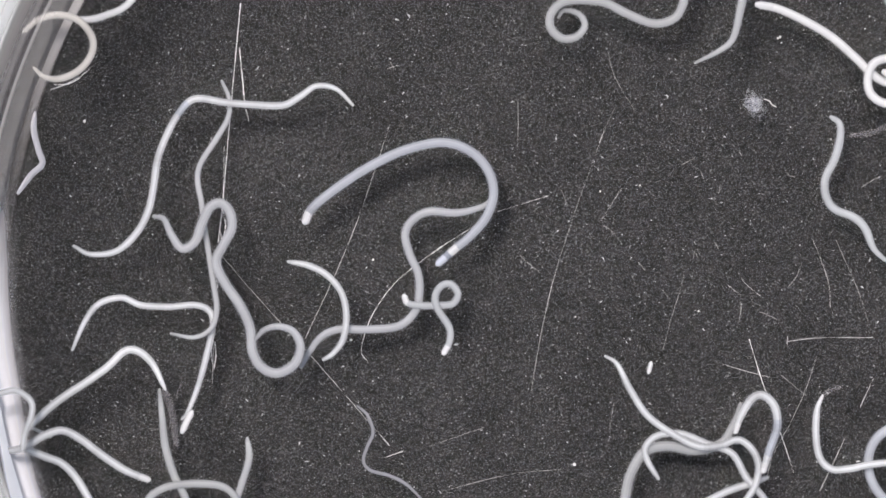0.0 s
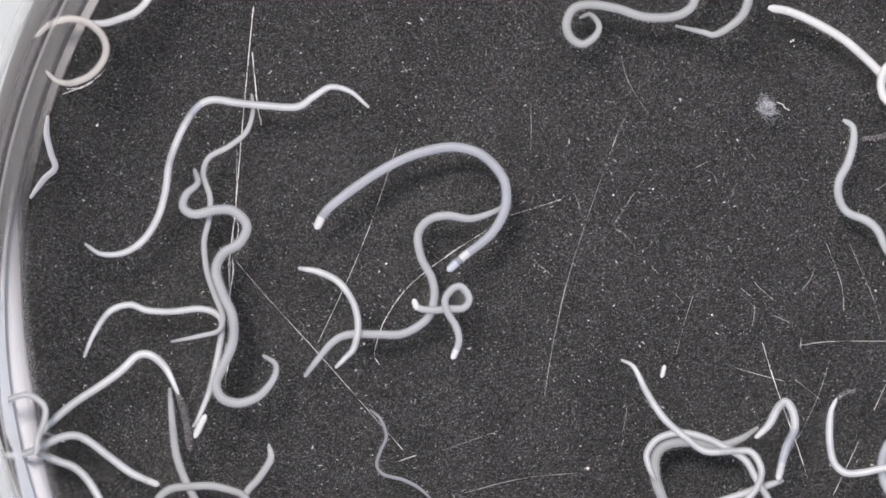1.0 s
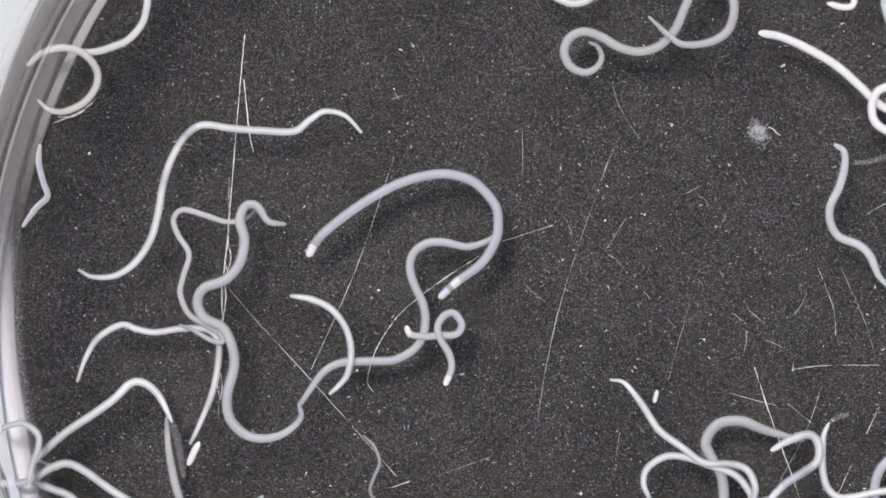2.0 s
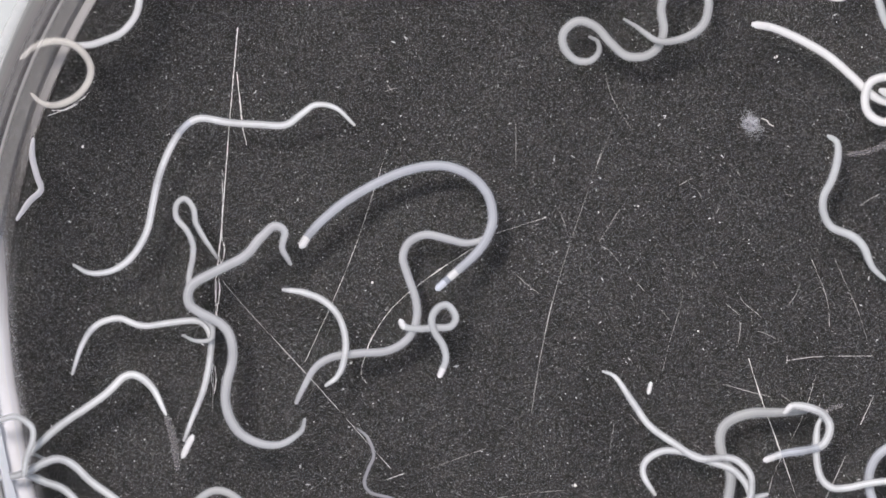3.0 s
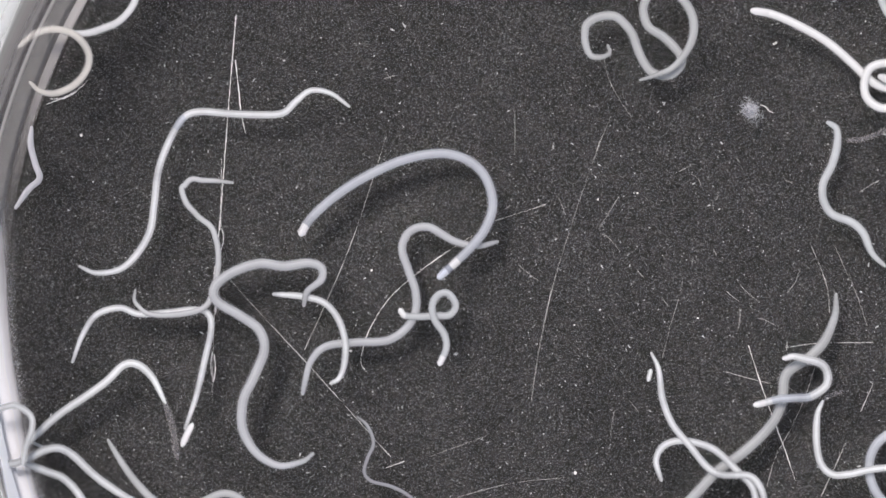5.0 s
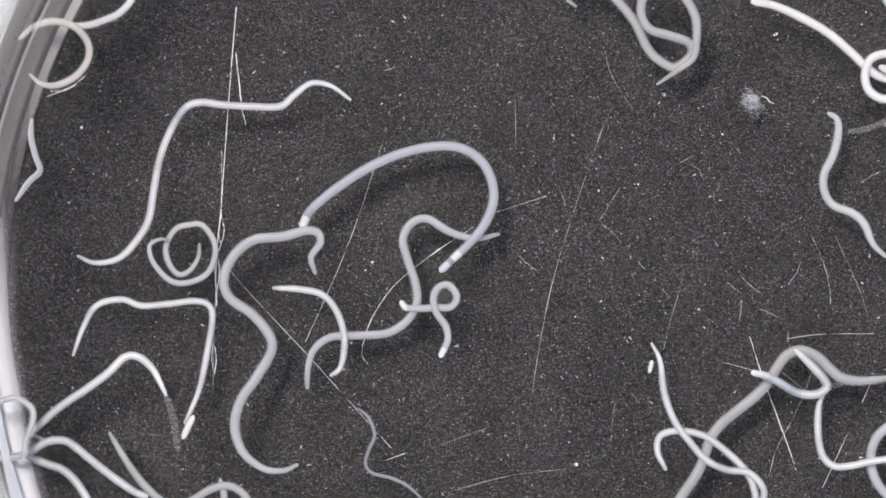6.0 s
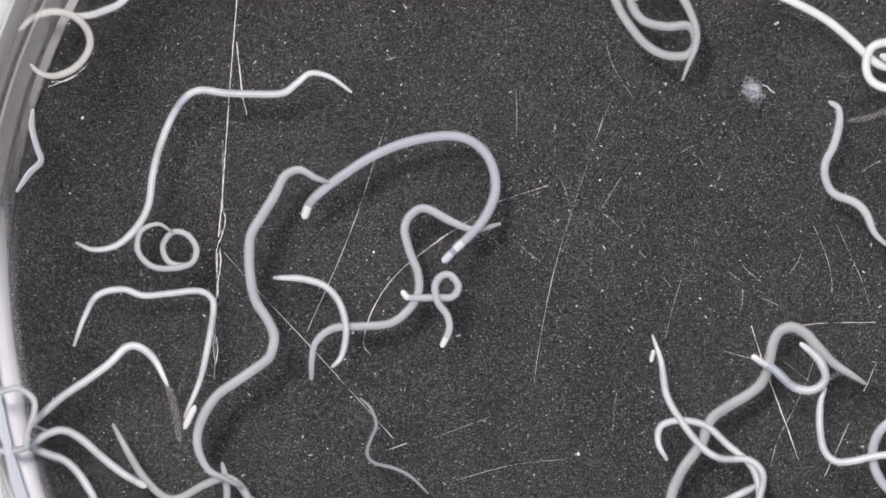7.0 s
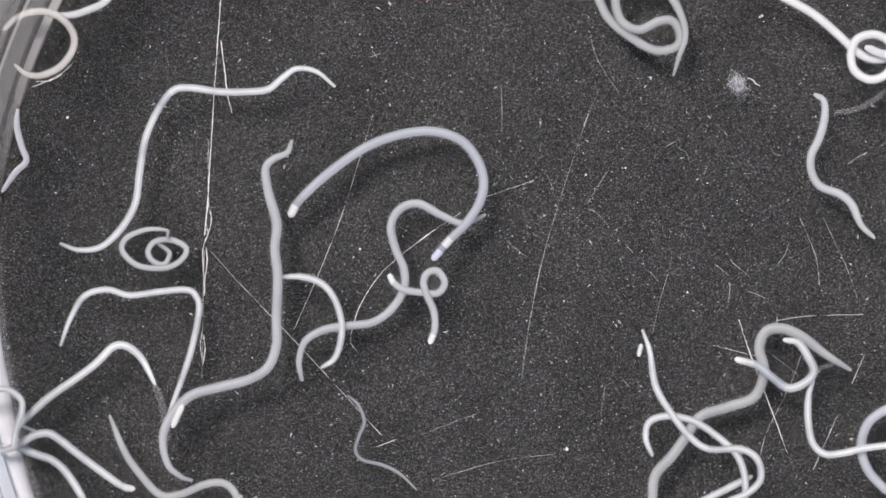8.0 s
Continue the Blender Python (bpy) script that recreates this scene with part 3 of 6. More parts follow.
arch = crawler("thick bluish roundworm lying in a wide arch, white tip", (-2, 5), 23.6, 0.64, BLUE, 0.7, 0.0, tips=(TIP, BLUETIP), front=0.9, back=0.78, step=0.5, clear=(0.95, 0.96), band=(0.92, 0.945))
wave = crawler("grey roundworm lying in a long double bend", (-4, -3), 23.2, 0.55, GREY, 0.4, 0.0, front=0.5, back=0.62, step=0.5)
arc = crawler("thin white roundworm curved like a sickle", (-8, -4), 10.0, 0.46, WHITE, 0.75, 0.0, front=0.6, back=0.6, step=0.5)

drifter = crawler("slender white roundworm lying stretched with one bend", (-16, 6), 27.2, 0.50, WHITE, 0.65, 0.0, front=0.5, back=0.45, step=0.5, clear=(0.50, 0.545))
angler = crawler("thin white roundworm bent into an angular hook", (-20, -6), 20.7, 0.44, WHITE, 0.5, 0.0, front=0.5, back=0.6, step=0.5)

knot = crawler("small pale worm knotted in a single loop", (0, -5), 11.2, 0.50, PALE, 0.6, 0.4, tips=(TIP, TIP), front=0.85, back=0.85, step=0.5)
blunt = crawler("white roundworm with a blunt end by the wall", (-25, -14), 12.6, 0.54, WHITE, 1.2, -0.4, tips=(None, TIP), front=0.9, back=0.85, step=0.5)

under = crawler("white worm lying under the tangle", (20, -16), 5.5, 0.50, WHITE, 0.35, 0.0, front=0.8, back=0.6, step=0.5)


# ---- lint, fibres, scratches, dust ----
def strand(points, r, z, mat, parent, name="fibre", lift=0.0):
    base = parent.location / MM
    n = len(points) * 4
    line, _ = spline(points, n)
    bm = bmesh.new()
    tube(bm, [((x - base[0]) * MM, (y - base[1]) * MM, (z + lift * math.sin(math.pi * i / n)) * MM) for i, (x, y) in enumerate(line)],
         [r * MM * (0.5 + 0.5 * math.sin(math.pi * (0.1 + 0.8 * i / n))) for i in range(n + 1)], 5)
    return part(name, bm, mat, parent)


def mark(points, width, mat, seed):
    """A scratch: a thin uneven ridge of roughened plastic on the dish floor."""
    rng = random.Random(seed)
    _, length = spline(points, 8)
    n = max(14, int(length / 0.09))
    line, _ = spline(points, n)
    bm = bmesh.new()
    rows = []
    for i, (x, y) in enumerate(line):
        d = line[min(i + 1, n)] - line[max(i - 1, 0)]
        d = d / np.hypot(*d)
        gap = 0.5 + 0.9 * noise.noise(Vector((i * 0.075, seed * 7.3, 0.5)))
        wd = width * max(0.12, gap + 0.9 * rng.random() ** 2) * (0.3 if i in (0, n) else 1.0)
        ox = (rng.random() - 0.5) * width * 0.7
        x, y = x - DISH[0] - d[1] * ox, y - DISH[1] + d[0] * ox
        rows.append([bm.verts.new(((x - d[1] * k * wd) * MM, (y + d[0] * k * wd) * MM, h * MM))
                     for k, h in ((-0.5, 0.006), (0.0, 0.013), (0.5, 0.006))])
    for a, b in zip(rows, rows[1:]):
        for k in (0, 1):
            bm.faces.new((a[k], a[k + 1], b[k + 1], b[k]))
    part("scratch", bm, mat, dish, smooth=False)


mark([(-13.70, 16.68), (-14.23, 11.14), (-14.69, 5.78), (-14.96, 2.72), (-15.23, 0.42)], 0.042, SCRATCH, 205)
mark([(-15.27, -0.54), (-15.46, -4.55), (-15.65, -9.53)], 0.034, MEDIUM, 1)
mark([(-13.78, 13.62), (-13.62, 11.90), (-13.43, 9.99), (-13.16, 8.65)], 0.055, SCRATCH, 2)
mark([(3.67, 2.53), (7.12, 3.60)], 0.034, MEDIUM, 6)
mark([(2.14, 1.57), (-0.54, -0.15), (-3.21, -2.26), (-4.74, -4.36), (-5.40, -6.08), (-5.51, -7.04), (-5.13, -7.61)], 0.042, SCRATCH, 7)
mark([(-3.60, 8.46), (-5.51, 2.72), (-7.04, -1.11), (-9.34, -6.08)], 0.034, MEDIUM, 8)
mark([(-14.89, -0.54), (-12.78, -3.02), (-8.95, -7.23), (-3.60, -13.35)], 0.034, MEDIUM, 9)
mark([(23.19, -6.28), (25.48, -6.01), (29.12, -6.01)], 0.034, MEDIUM, 10)
mark([(20.70, -6.08), (21.28, -8.00), (21.85, -9.72), (23.00, -12.97), (23.76, -15.27)], 0.042, SCRATCH, 11)
mark([(18.90, -7.81), (20.89, -8.38), (22.12, -8.69)], 0.034, MEDIUM, 12)
mark([(25.29, -7.23), (24.53, -9.53), (23.57, -11.63), (22.42, -13.74), (21.85, -15.65)], 0.034, MEDIUM, 13)
mark([(25.03, 0.61), (25.79, -1.30), (26.14, -2.64), (26.21, -3.98)], 0.034, MEDIUM, 14)
mark([(29.12, -8.76), (28.24, -10.68)], 0.034, MEDIUM, 16)
mark([(27.21, -12.78), (25.48, -16.42)], 0.034, MEDIUM, 17)
mark([(-0.15, -16.42), (4.44, -15.27), (8.27, -14.89)], 0.029, SOFT, 21)
mark([(-3.98, -14.12), (-2.64, -13.66)], 0.034, MEDIUM, 22)
mark([(-0.92, -13.35), (2.91, -12.02)], 0.029, SOFT, 23)
mark([(-25.22, 8.27), (-25.33, 6.85)], 0.029, FAINT, 25)
mark([(-14.81, 7.00), (-14.89, 2.91), (-14.92, 2.33)], 0.055, SCRATCH, 28)
mark([(-14.92, 2.33), (-15.11, 1.57), (-15.00, 0.61)], 0.055, SCRATCH, 29)
mark([(-14.89, 2.33), (-14.73, 1.57), (-14.96, 0.61), (-15.23, 0.04)], 0.055, SCRATCH, 30)
mark([(-15.23, 0.04), (-15.38, -0.73), (-15.34, -2.26)], 0.055, SCRATCH, 31)
mark([(-15.15, -0.34), (-15.08, -1.30), (-15.27, -2.45), (-15.34, -3.60)], 0.055, SCRATCH, 32)
mark([(-15.57, -6.08), (-15.69, -7.04), (-15.57, -8.00)], 0.055, SCRATCH, 33)
mark([(-15.46, -6.28), (-15.38, -7.23), (-15.54, -8.19)], 0.055, SCRATCH, 34)
mark([(-15.77, -9.53), (-15.65, -10.10), (-15.80, -10.37)], 0.029, FAINT, 35)
mark([(-3.60, 12.67), (-3.21, 12.09)], 0.029, SOFT, 36)
mark([(-3.79, 12.21), (-3.02, 12.44)], 0.029, SOFT, 37)
mark([(-24.26, 15.92), (-23.69, 15.34)], 0.029, FAINT, 38)
mark([(-8.57, -7.61), (-12.02, -12.59)], 0.029, FAINT, 40)
mark([(3.29, 0.04), (4.63, -1.11)], 0.029, FAINT, 41)
mark([(1.38, -3.02), (1.95, -3.60)], 0.029, FAINT, 42)
mark([(-26.63, 10.75), (-25.79, 11.06), (-25.03, 11.40), (-24.26, 11.90), (-23.80, 12.36)], 0.055, SCRATCH, 43)
mark([(-26.36, 11.14), (-25.41, 11.17), (-24.57, 11.59)], 0.055, SCRATCH, 44)
mark([(-25.03, 11.29), (-24.07, 11.59)], 0.029, FAINT, 45)
mark([(23.30, -5.89), (23.30, -6.54)], 0.034, MEDIUM, 46)
mark([(-17.56, -9.15), (-17.95, -9.53), (-18.02, -10.37)], 0.029, FAINT, 52)
mark([(25.94, 7.84), (26.25, 8.07), (26.52, 7.65)], 0.029, FAINT, 53)
mark([(3.10, 12.68), (2.58, 10.31), (1.90, 7.25)], 0.032, FAINT, 70)
mark([(5.06, 10.06), (5.08, 7.99)], 0.032, FAINT, 71)
mark([(11.64, 9.62), (10.66, 7.34), (9.79, 4.97), (8.73, 1.92), (7.63, -1.52), (6.71, -5.34), (6.23, -8.01), (5.95, -9.73)], 0.026, SOFT, 300)
mark([(10.97, 8.33), (10.58, 7.18)], 0.030, MEDIUM, 301)
mark([(7.43, -2.17), (7.03, -3.81), (6.63, -5.72)], 0.026, MEDIUM, 302)
mark([(7.21, 6.91), (7.88, 4.41), (8.43, 2.69), (8.73, 1.34), (9.18, -0.00)], 0.030, FAINT, 303)
mark([(7.99, 4.03), (8.44, 2.88)], 0.028, SOFT, 304)
mark([(14.10, 6.77), (12.67, 4.94), (11.62, 3.23), (10.14, 1.14), (9.06, -0.19)], 0.030, FAINT, 305)
mark([(12.08, 4.11), (10.61, 1.82)], 0.026, SOFT, 306)
mark([(11.54, 3.04), (11.80, 1.89)], 0.030, FAINT, 307)
mark([(10.72, 1.59), (11.29, 1.32), (12.13, 0.36)], 0.030, SOFT, 308)
mark([(5.06, 10.18), (5.08, 8.46), (5.03, 6.93)], 0.028, SOFT, 309)
mark([(4.70, 0.04), (5.72, -0.93), (6.56, -1.58)], 0.028, SOFT, 310)
mark([(6.28, 9.52), (5.93, 8.83), (5.73, 7.88), (5.87, 6.73)], 0.028, FAINT, 311)
mark([(16.32, -1.60), (16.12, -2.55), (15.45, -4.65), (15.05, -6.18), (14.85, -6.94)], 0.028, SOFT, 312)
mark([(16.32, -1.60), (16.70, -1.37), (17.20, -1.61)], 0.030, FAINT, 313)
mark([(14.70, -2.65), (15.38, -3.43)], 0.030, SOFT, 314)
mark([(13.19, -0.88), (13.68, -1.46)], 0.030, SOFT, 315)
mark([(17.09, -1.03), (17.58, -1.99), (18.61, -2.61), (19.67, -3.16), (20.13, -3.70)], 0.030, FAINT, 316)
mark([(18.34, -2.31), (19.49, -2.85), (19.98, -3.35)], 0.028, FAINT, 317)
mark([(19.22, -2.39), (20.13, -3.16)], 0.028, MEDIUM, 318)
mark([(20.13, -3.55), (20.16, -4.12), (20.00, -5.08)], 0.030, SOFT, 319)
mark([(20.18, -1.94), (20.52, -2.40), (21.59, -3.29)], 0.030, MEDIUM, 320)
mark([(24.29, -0.90), (23.90, -1.86), (23.32, -2.62)], 0.030, SOFT, 321)
mark([(26.60, 0.61), (27.35, -1.12), (28.10, -2.85), (28.77, -4.97)], 0.027, SOFT, 322)
mark([(21.31, -4.25), (21.84, -4.40), (22.61, -4.79)], 0.028, SOFT, 323)
mark([(22.88, -8.55), (23.83, -9.32), (24.59, -9.94)], 0.028, SOFT, 324)
mark([(21.81, -7.96), (22.88, -8.55)], 0.028, FAINT, 325)
mark([(11.17, 13.38), (11.47, 12.04), (12.14, 10.69), (12.90, 9.54)], 0.028, SOFT, 326)
mark([(16.88, 5.56), (17.38, 5.28), (17.64, 4.71)], 0.030, SOFT, 327)
mark([(16.12, 5.68), (17.16, 6.24)], 0.030, SOFT, 328)
mark([(18.36, 3.74), (18.51, 2.98)], 0.034, SOFT, 329)
mark([(18.82, 4.12), (18.59, 3.74)], 0.034, SOFT, 330)
mark([(18.08, 2.48), (17.61, 1.64)], 0.030, FAINT, 331)
mark([(9.04, -6.12), (9.19, -6.20), (9.38, -6.59)], 0.030, SOFT, 332)
mark([(12.65, -9.79), (13.18, -10.49)], 0.030, SOFT, 333)
mark([(14.80, -8.47), (14.83, -9.24), (14.98, -9.82)], 0.030, FAINT, 334)
mark([(11.57, -10.36), (11.24, -12.27)], 0.028, SOFT, 335)
mark([(29.70, 4.98), (28.93, 4.57), (28.36, 4.19)], 0.032, SOFT, 336)
mark([(20.03, 6.60), (20.26, 6.29)], 0.034, SOFT, 337)
mark([(23.31, 5.04), (23.81, 4.84)], 0.034, SOFT, 338)
mark([(18.37, 0.49), (18.63, -0.01)], 0.034, SOFT, 339)
mark([(16.94, -0.65), (17.02, -0.19), (17.25, -0.57)], 0.034, SOFT, 340)
mark([(14.81, 8.75), (15.12, 9.71)], 0.028, FAINT, 341)
mark([(13.14, 2.72), (14.94, 2.93)], 0.028, FAINT, 342)
mark([(6.94, 6.72), (7.32, 6.45)], 0.030, FAINT, 343)
mark([(4.34, 3.30), (4.69, 3.56)], 0.030, SOFT, 344)

mark([(-18.01, -10.13), (-17.93, -9.48), (-17.62, -9.03), (-17.24, -9.26), (-17.09, -9.64)], 0.05, FAINT, 400)


def fine_scratches():
    """Hair-fine marks, curls and nicks, most of them where the dish floor is worn."""
    rng = random.Random(21)
    for k in range(95):
        x, y = rng.uniform(-24, 33), rng.uniform(-17, 17)
        if k < 55:
            x, y = rng.uniform(6, 31), rng.uniform(-13, 12)
        a, l = rng.choice((0.6, 1.1, 2.2, 2.6, 1.9)) + rng.uniform(-0.3, 0.3), 0.25 + 1.2 * rng.random() ** 2.5
        c = rng.uniform(-0.3, 0.3) if k % 3 else rng.uniform(-1.4, 1.4)
        mark([(x, y), (x + l * 0.5 * math.cos(a), y + l * 0.5 * math.sin(a)), (x + l * math.cos(a + c), y + l * math.sin(a + c))], 0.03, FAINT, 100 + k)


fine_scratches()


def build_fluff():
    rng = random.Random(4)
    x, y = [(21.05, 9.76)][0]
    lint = tagged(new("lint_fluff"), "small bluish white tuft of lint on the dish floor", "lint")
    lint.location = (x * MM, y * MM, 0)
    for k in range(6):
        bm = bmesh.new()
        u = rng.gauss(0, 0.34)
        m = Matrix.Translation(((u * 0.5 + rng.gauss(0, 0.16)) * MM, (-u + rng.gauss(0, 0.16)) * MM, (0.12 + 0.02 * k) * MM)) @ Matrix.Diagonal((1.0, 1.0, 0.35, 1))
        got = bmesh.ops.create_icosphere(bm, subdivisions=3, radius=(0.28 + 0.22 * rng.random()) * MM, matrix=m)
        for v in got["verts"]:
            v.co += Vector(noise.noise_vector(v.co * 4000)) * 0.07 * MM
        part("clump", bm, FLUFF, lint)
    for k in range(210):
        u, v = rng.gauss(0, 0.36), rng.gauss(0, 0.21)
        cx, cy = x + 0.5 * u + v, y - u + 0.5 * v
        a = rng.uniform(0, 2 * math.pi)
        l = rng.uniform(0.15, 0.45)
        b = a + rng.uniform(-1.2, 1.2)
        pts = [(cx, cy), (cx + l * 0.6 * math.cos(a), cy + l * 0.6 * math.sin(a)), (cx + l * math.cos(b), cy + l * math.sin(b))]
        strand(pts, 0.0055, rng.uniform(0.06, 0.5), LINT, lint)
    strand([(21.66, 10.14), (22.04, 9.99), (22.19, 9.76), (22.50, 9.60)], 0.035, 0.3, FIBRE, lint)


build_fluff()


def build_grit(points, size):
    rng = random.Random(9)
    for x, y in points:
        bm = bmesh.new()
        bmesh.ops.create_icosphere(bm, subdivisions=2, radius=size * MM * rng.uniform(0.8, 1.2))
        for v in bm.verts:
            v.co += Vector(noise.noise_vector(v.co * 5000 + Vector((x, y, 0)))) * 0.5 * size * MM
            v.co.z *= 0.6
        grit = part("grit", bm, FIBRE)
        grit.location = (x * MM, y * MM, size * 0.5 * MM)
        tagged(grit, "small white speck of grit on dish floor", "grit", "specks of grit")


build_grit([(22.81, 14.35), (-24.26, 8.65), (-4.74, -0.73), (8.88, -14.58), (22.65, 14.27), (-6.24, -6.16)], 0.09)
build_grit([(10.63, 3.89), (13.31, 4.29), (8.94, -4.59), (17.29, -4.21)], 0.06)


def build_dust():
    """Dust and pale grains scattered over the card."""
    rng = np.random.default_rng(7)
    n = 70000
    verts, faces = [], []
    for k in range(n):
        x, y = rng.uniform(-34, 34), rng.uniform(-21, 21)
        big = rng.random()
        r = 0.018 + 0.034 * big**9
        s = 1 + 4 * rng.random()**12
        a = rng.uniform(0, math.pi)
        z = -1.295 if rng.random() < 0.88 else 0.0
        if (x - DISH[0]) ** 2 + (y - DISH[1]) ** 2 > (R_IN - 0.08) ** 2:
            continue
        i = len(verts)
        for u, v, h in ((s, 0, 0.3), (0, 1, 0.3), (-s, 0, 0.3), (0, -1, 0.3), (0, 0, 1.0), (0, 0, -0.2)):
            verts.append(((x + r * (u * math.cos(a) - v * math.sin(a))) * MM, (y + r * (u * math.sin(a) + v * math.cos(a))) * MM, (z + r * h) * MM))
        for q in range(4):
            faces.append((i + q, i + (q + 1) % 4, i + 4))
            faces.append((i + (q + 1) % 4, i + q, i + 5))
    me = bpy.data.meshes.new("dust")
    me.from_pydata(verts, [], faces)
    m = material("dust_grain", (0.3, 0.28, 0.27), 0.8)
    t = m.node_tree
    geo = t.nodes.new("ShaderNodeNewGeometry")
    ramp = t.nodes.new("ShaderNodeValToRGB")
    ramp.color_ramp.elements[0].color = (0.030, 0.029, 0.030, 1)
    ramp.color_ramp.elements[1].color = (0.56, 0.57, 0.60, 1)
    ramp.color_ramp.elements[1].position = 1.0
    half = ramp.color_ramp.elements.new(0.75)
    half.color = (0.089, 0.090, 0.096, 1)
    t.links.new(geo.outputs["Random Per Island"], ramp.inputs["Fac"])
    t.links.new(ramp.outputs["Color"], t.nodes["Principled BSDF"].inputs["Base Color"])
    me.materials.append(m)
    tagged(new("dust", me), "fine pale dust grains over black card", "dust", kind="stuff")


build_dust()


def motions():
    bend(stout, 0.0, [(-19.44, 2.20), (-18.76, 2.01), (-18.26, 0.99), (-17.54, 0.04), (-16.67, 0.49), (-16.18, 1.75), (-15.64, 2.81), (-14.88, 3.08), (-14.28, 2.39), (-14.20, 1.37), (-14.77, 0.23), (-15.23, -0.91), (-14.66, -2.24), (-13.63, -3.76), (-12.95, -5.28), (-12.80, -6.80), (-12.23, -7.86), (-11.16, -8.32), (-10.02, -7.75), (-9.57, -6.61), (-10.02, -5.58), (-10.97, -5.20), (-11.92, -5.39), (-12.61, -6.04)])
    bend(stout, 0.5, [(-19.07, 3.52), (-18.31, 2.87), (-18.46, 1.55), (-18.08, 0.71), (-17.25, 0.79), (-16.30, 1.73), (-15.54, 2.61), (-14.78, 2.79), (-14.02, 1.92), (-14.14, 0.86), (-14.97, -0.17), (-15.50, -1.30), (-14.90, -2.63), (-13.84, -4.34), (-13.53, -6.05), (-13.65, -7.38), (-13.08, -8.71), (-11.94, -9.28), (-10.80, -8.52), (-10.23, -7.19), (-10.80, -6.13), (-11.75, -5.79), (-12.70, -5.97), (-13.34, -6.43)])
    bend(stout, 1.0, [(-17.55, 5.57), (-17.36, 4.70), (-18.12, 3.94), (-18.31, 3.07), (-17.55, 2.61), (-16.03, 2.91), (-14.89, 2.79), (-14.06, 1.84), (-14.52, 0.70), (-15.66, -0.05), (-16.12, -1.19), (-15.67, -2.71), (-15.02, -4.23), (-14.99, -5.94), (-15.68, -7.65), (-16.13, -8.78), (-15.68, -9.73), (-14.54, -10.04), (-13.21, -9.55), (-12.26, -8.41), (-12.14, -7.46), (-12.90, -6.89)])
    bend(stout, 1.5, [(-13.35, 5.87), (-14.11, 5.46), (-15.06, 5.69), (-15.93, 5.69), (-16.31, 5.08), (-15.82, 4.17), (-14.69, 3.10), (-13.93, 1.96), (-14.32, 0.63), (-15.65, -0.12), (-16.41, -1.07), (-15.85, -2.21), (-15.09, -3.16), (-14.60, -4.87), (-14.72, -6.39), (-15.60, -7.91), (-15.76, -9.05), (-15.11, -10.11), (-13.78, -10.46), (-12.26, -10.01), (-11.12, -8.87), (-11.19, -8.11), (-11.69, -7.73)])
    bend(stout, 2.0, [(-11.03, 3.77), (-12.09, 3.97), (-12.85, 5.00), (-13.61, 5.01), (-14.00, 4.06), (-13.70, 2.72), (-14.01, 1.20), (-14.97, 0.07), (-16.42, -0.49), (-16.88, -1.44), (-16.43, -2.47), (-15.18, -3.16), (-14.54, -4.50), (-14.44, -5.83), (-14.91, -7.73), (-14.73, -9.25), (-13.71, -10.32), (-12.38, -10.60), (-11.04, -10.23), (-10.01, -9.28), (-10.08, -8.33)])
    bend(stout, 3.3, [(-10.21, -0.25), (-10.50, 0.82), (-10.08, 1.95), (-10.68, 2.42), (-11.71, 1.78), (-12.86, 0.92), (-14.38, 0.29), (-16.29, -0.64), (-16.87, -1.40), (-16.69, -2.35), (-15.18, -3.12), (-14.12, -4.08), (-13.87, -5.61), (-14.34, -7.50), (-14.40, -9.02), (-13.73, -10.73), (-12.41, -11.70), (-10.89, -11.98), (-9.56, -11.34), (-9.06, -10.51)])
    bend(stout, 3.5, [(-9.34, -0.75), (-9.52, 0.20), (-8.83, 1.34), (-9.01, 1.98), (-9.89, 1.73), (-11.22, 0.90), (-12.75, 0.35), (-14.28, -0.40), (-15.42, -0.99), (-15.77, -1.83), (-15.36, -2.51), (-14.11, -3.09), (-13.17, -4.13), (-12.92, -5.46), (-13.20, -6.60), (-13.59, -8.11), (-13.87, -9.44), (-13.43, -10.96), (-12.30, -12.00), (-10.78, -12.51), (-9.45, -12.33), (-8.57, -11.39)])
    bend(stout, 4.0, [(-8.87, -1.63), (-8.68, -0.87), (-7.91, 0.08), (-8.28, 0.76), (-9.23, 0.77), (-10.76, -0.09), (-12.66, -0.26), (-14.76, -1.19), (-15.22, -1.95), (-14.77, -2.90), (-13.07, -4.06), (-12.14, -5.21), (-12.15, -6.54), (-12.92, -8.24), (-13.20, -9.95), (-12.57, -11.66), (-11.25, -12.81), (-9.74, -13.02), (-8.59, -12.65), (-8.10, -12.27)])
    bend(stout, 4.7, [(-9.36, -3.07), (-9.08, -2.13), (-8.12, -1.38), (-8.04, -0.62), (-8.87, -0.31), (-10.39, -0.60), (-12.10, -0.39), (-14.00, -0.93), (-15.22, -1.68), (-15.16, -2.63), (-13.65, -3.59), (-12.34, -4.56), (-11.97, -5.89), (-12.56, -7.59), (-13.26, -9.29), (-13.25, -11.19), (-12.24, -12.72), (-10.73, -13.49), (-9.21, -13.21), (-8.45, -12.68)])
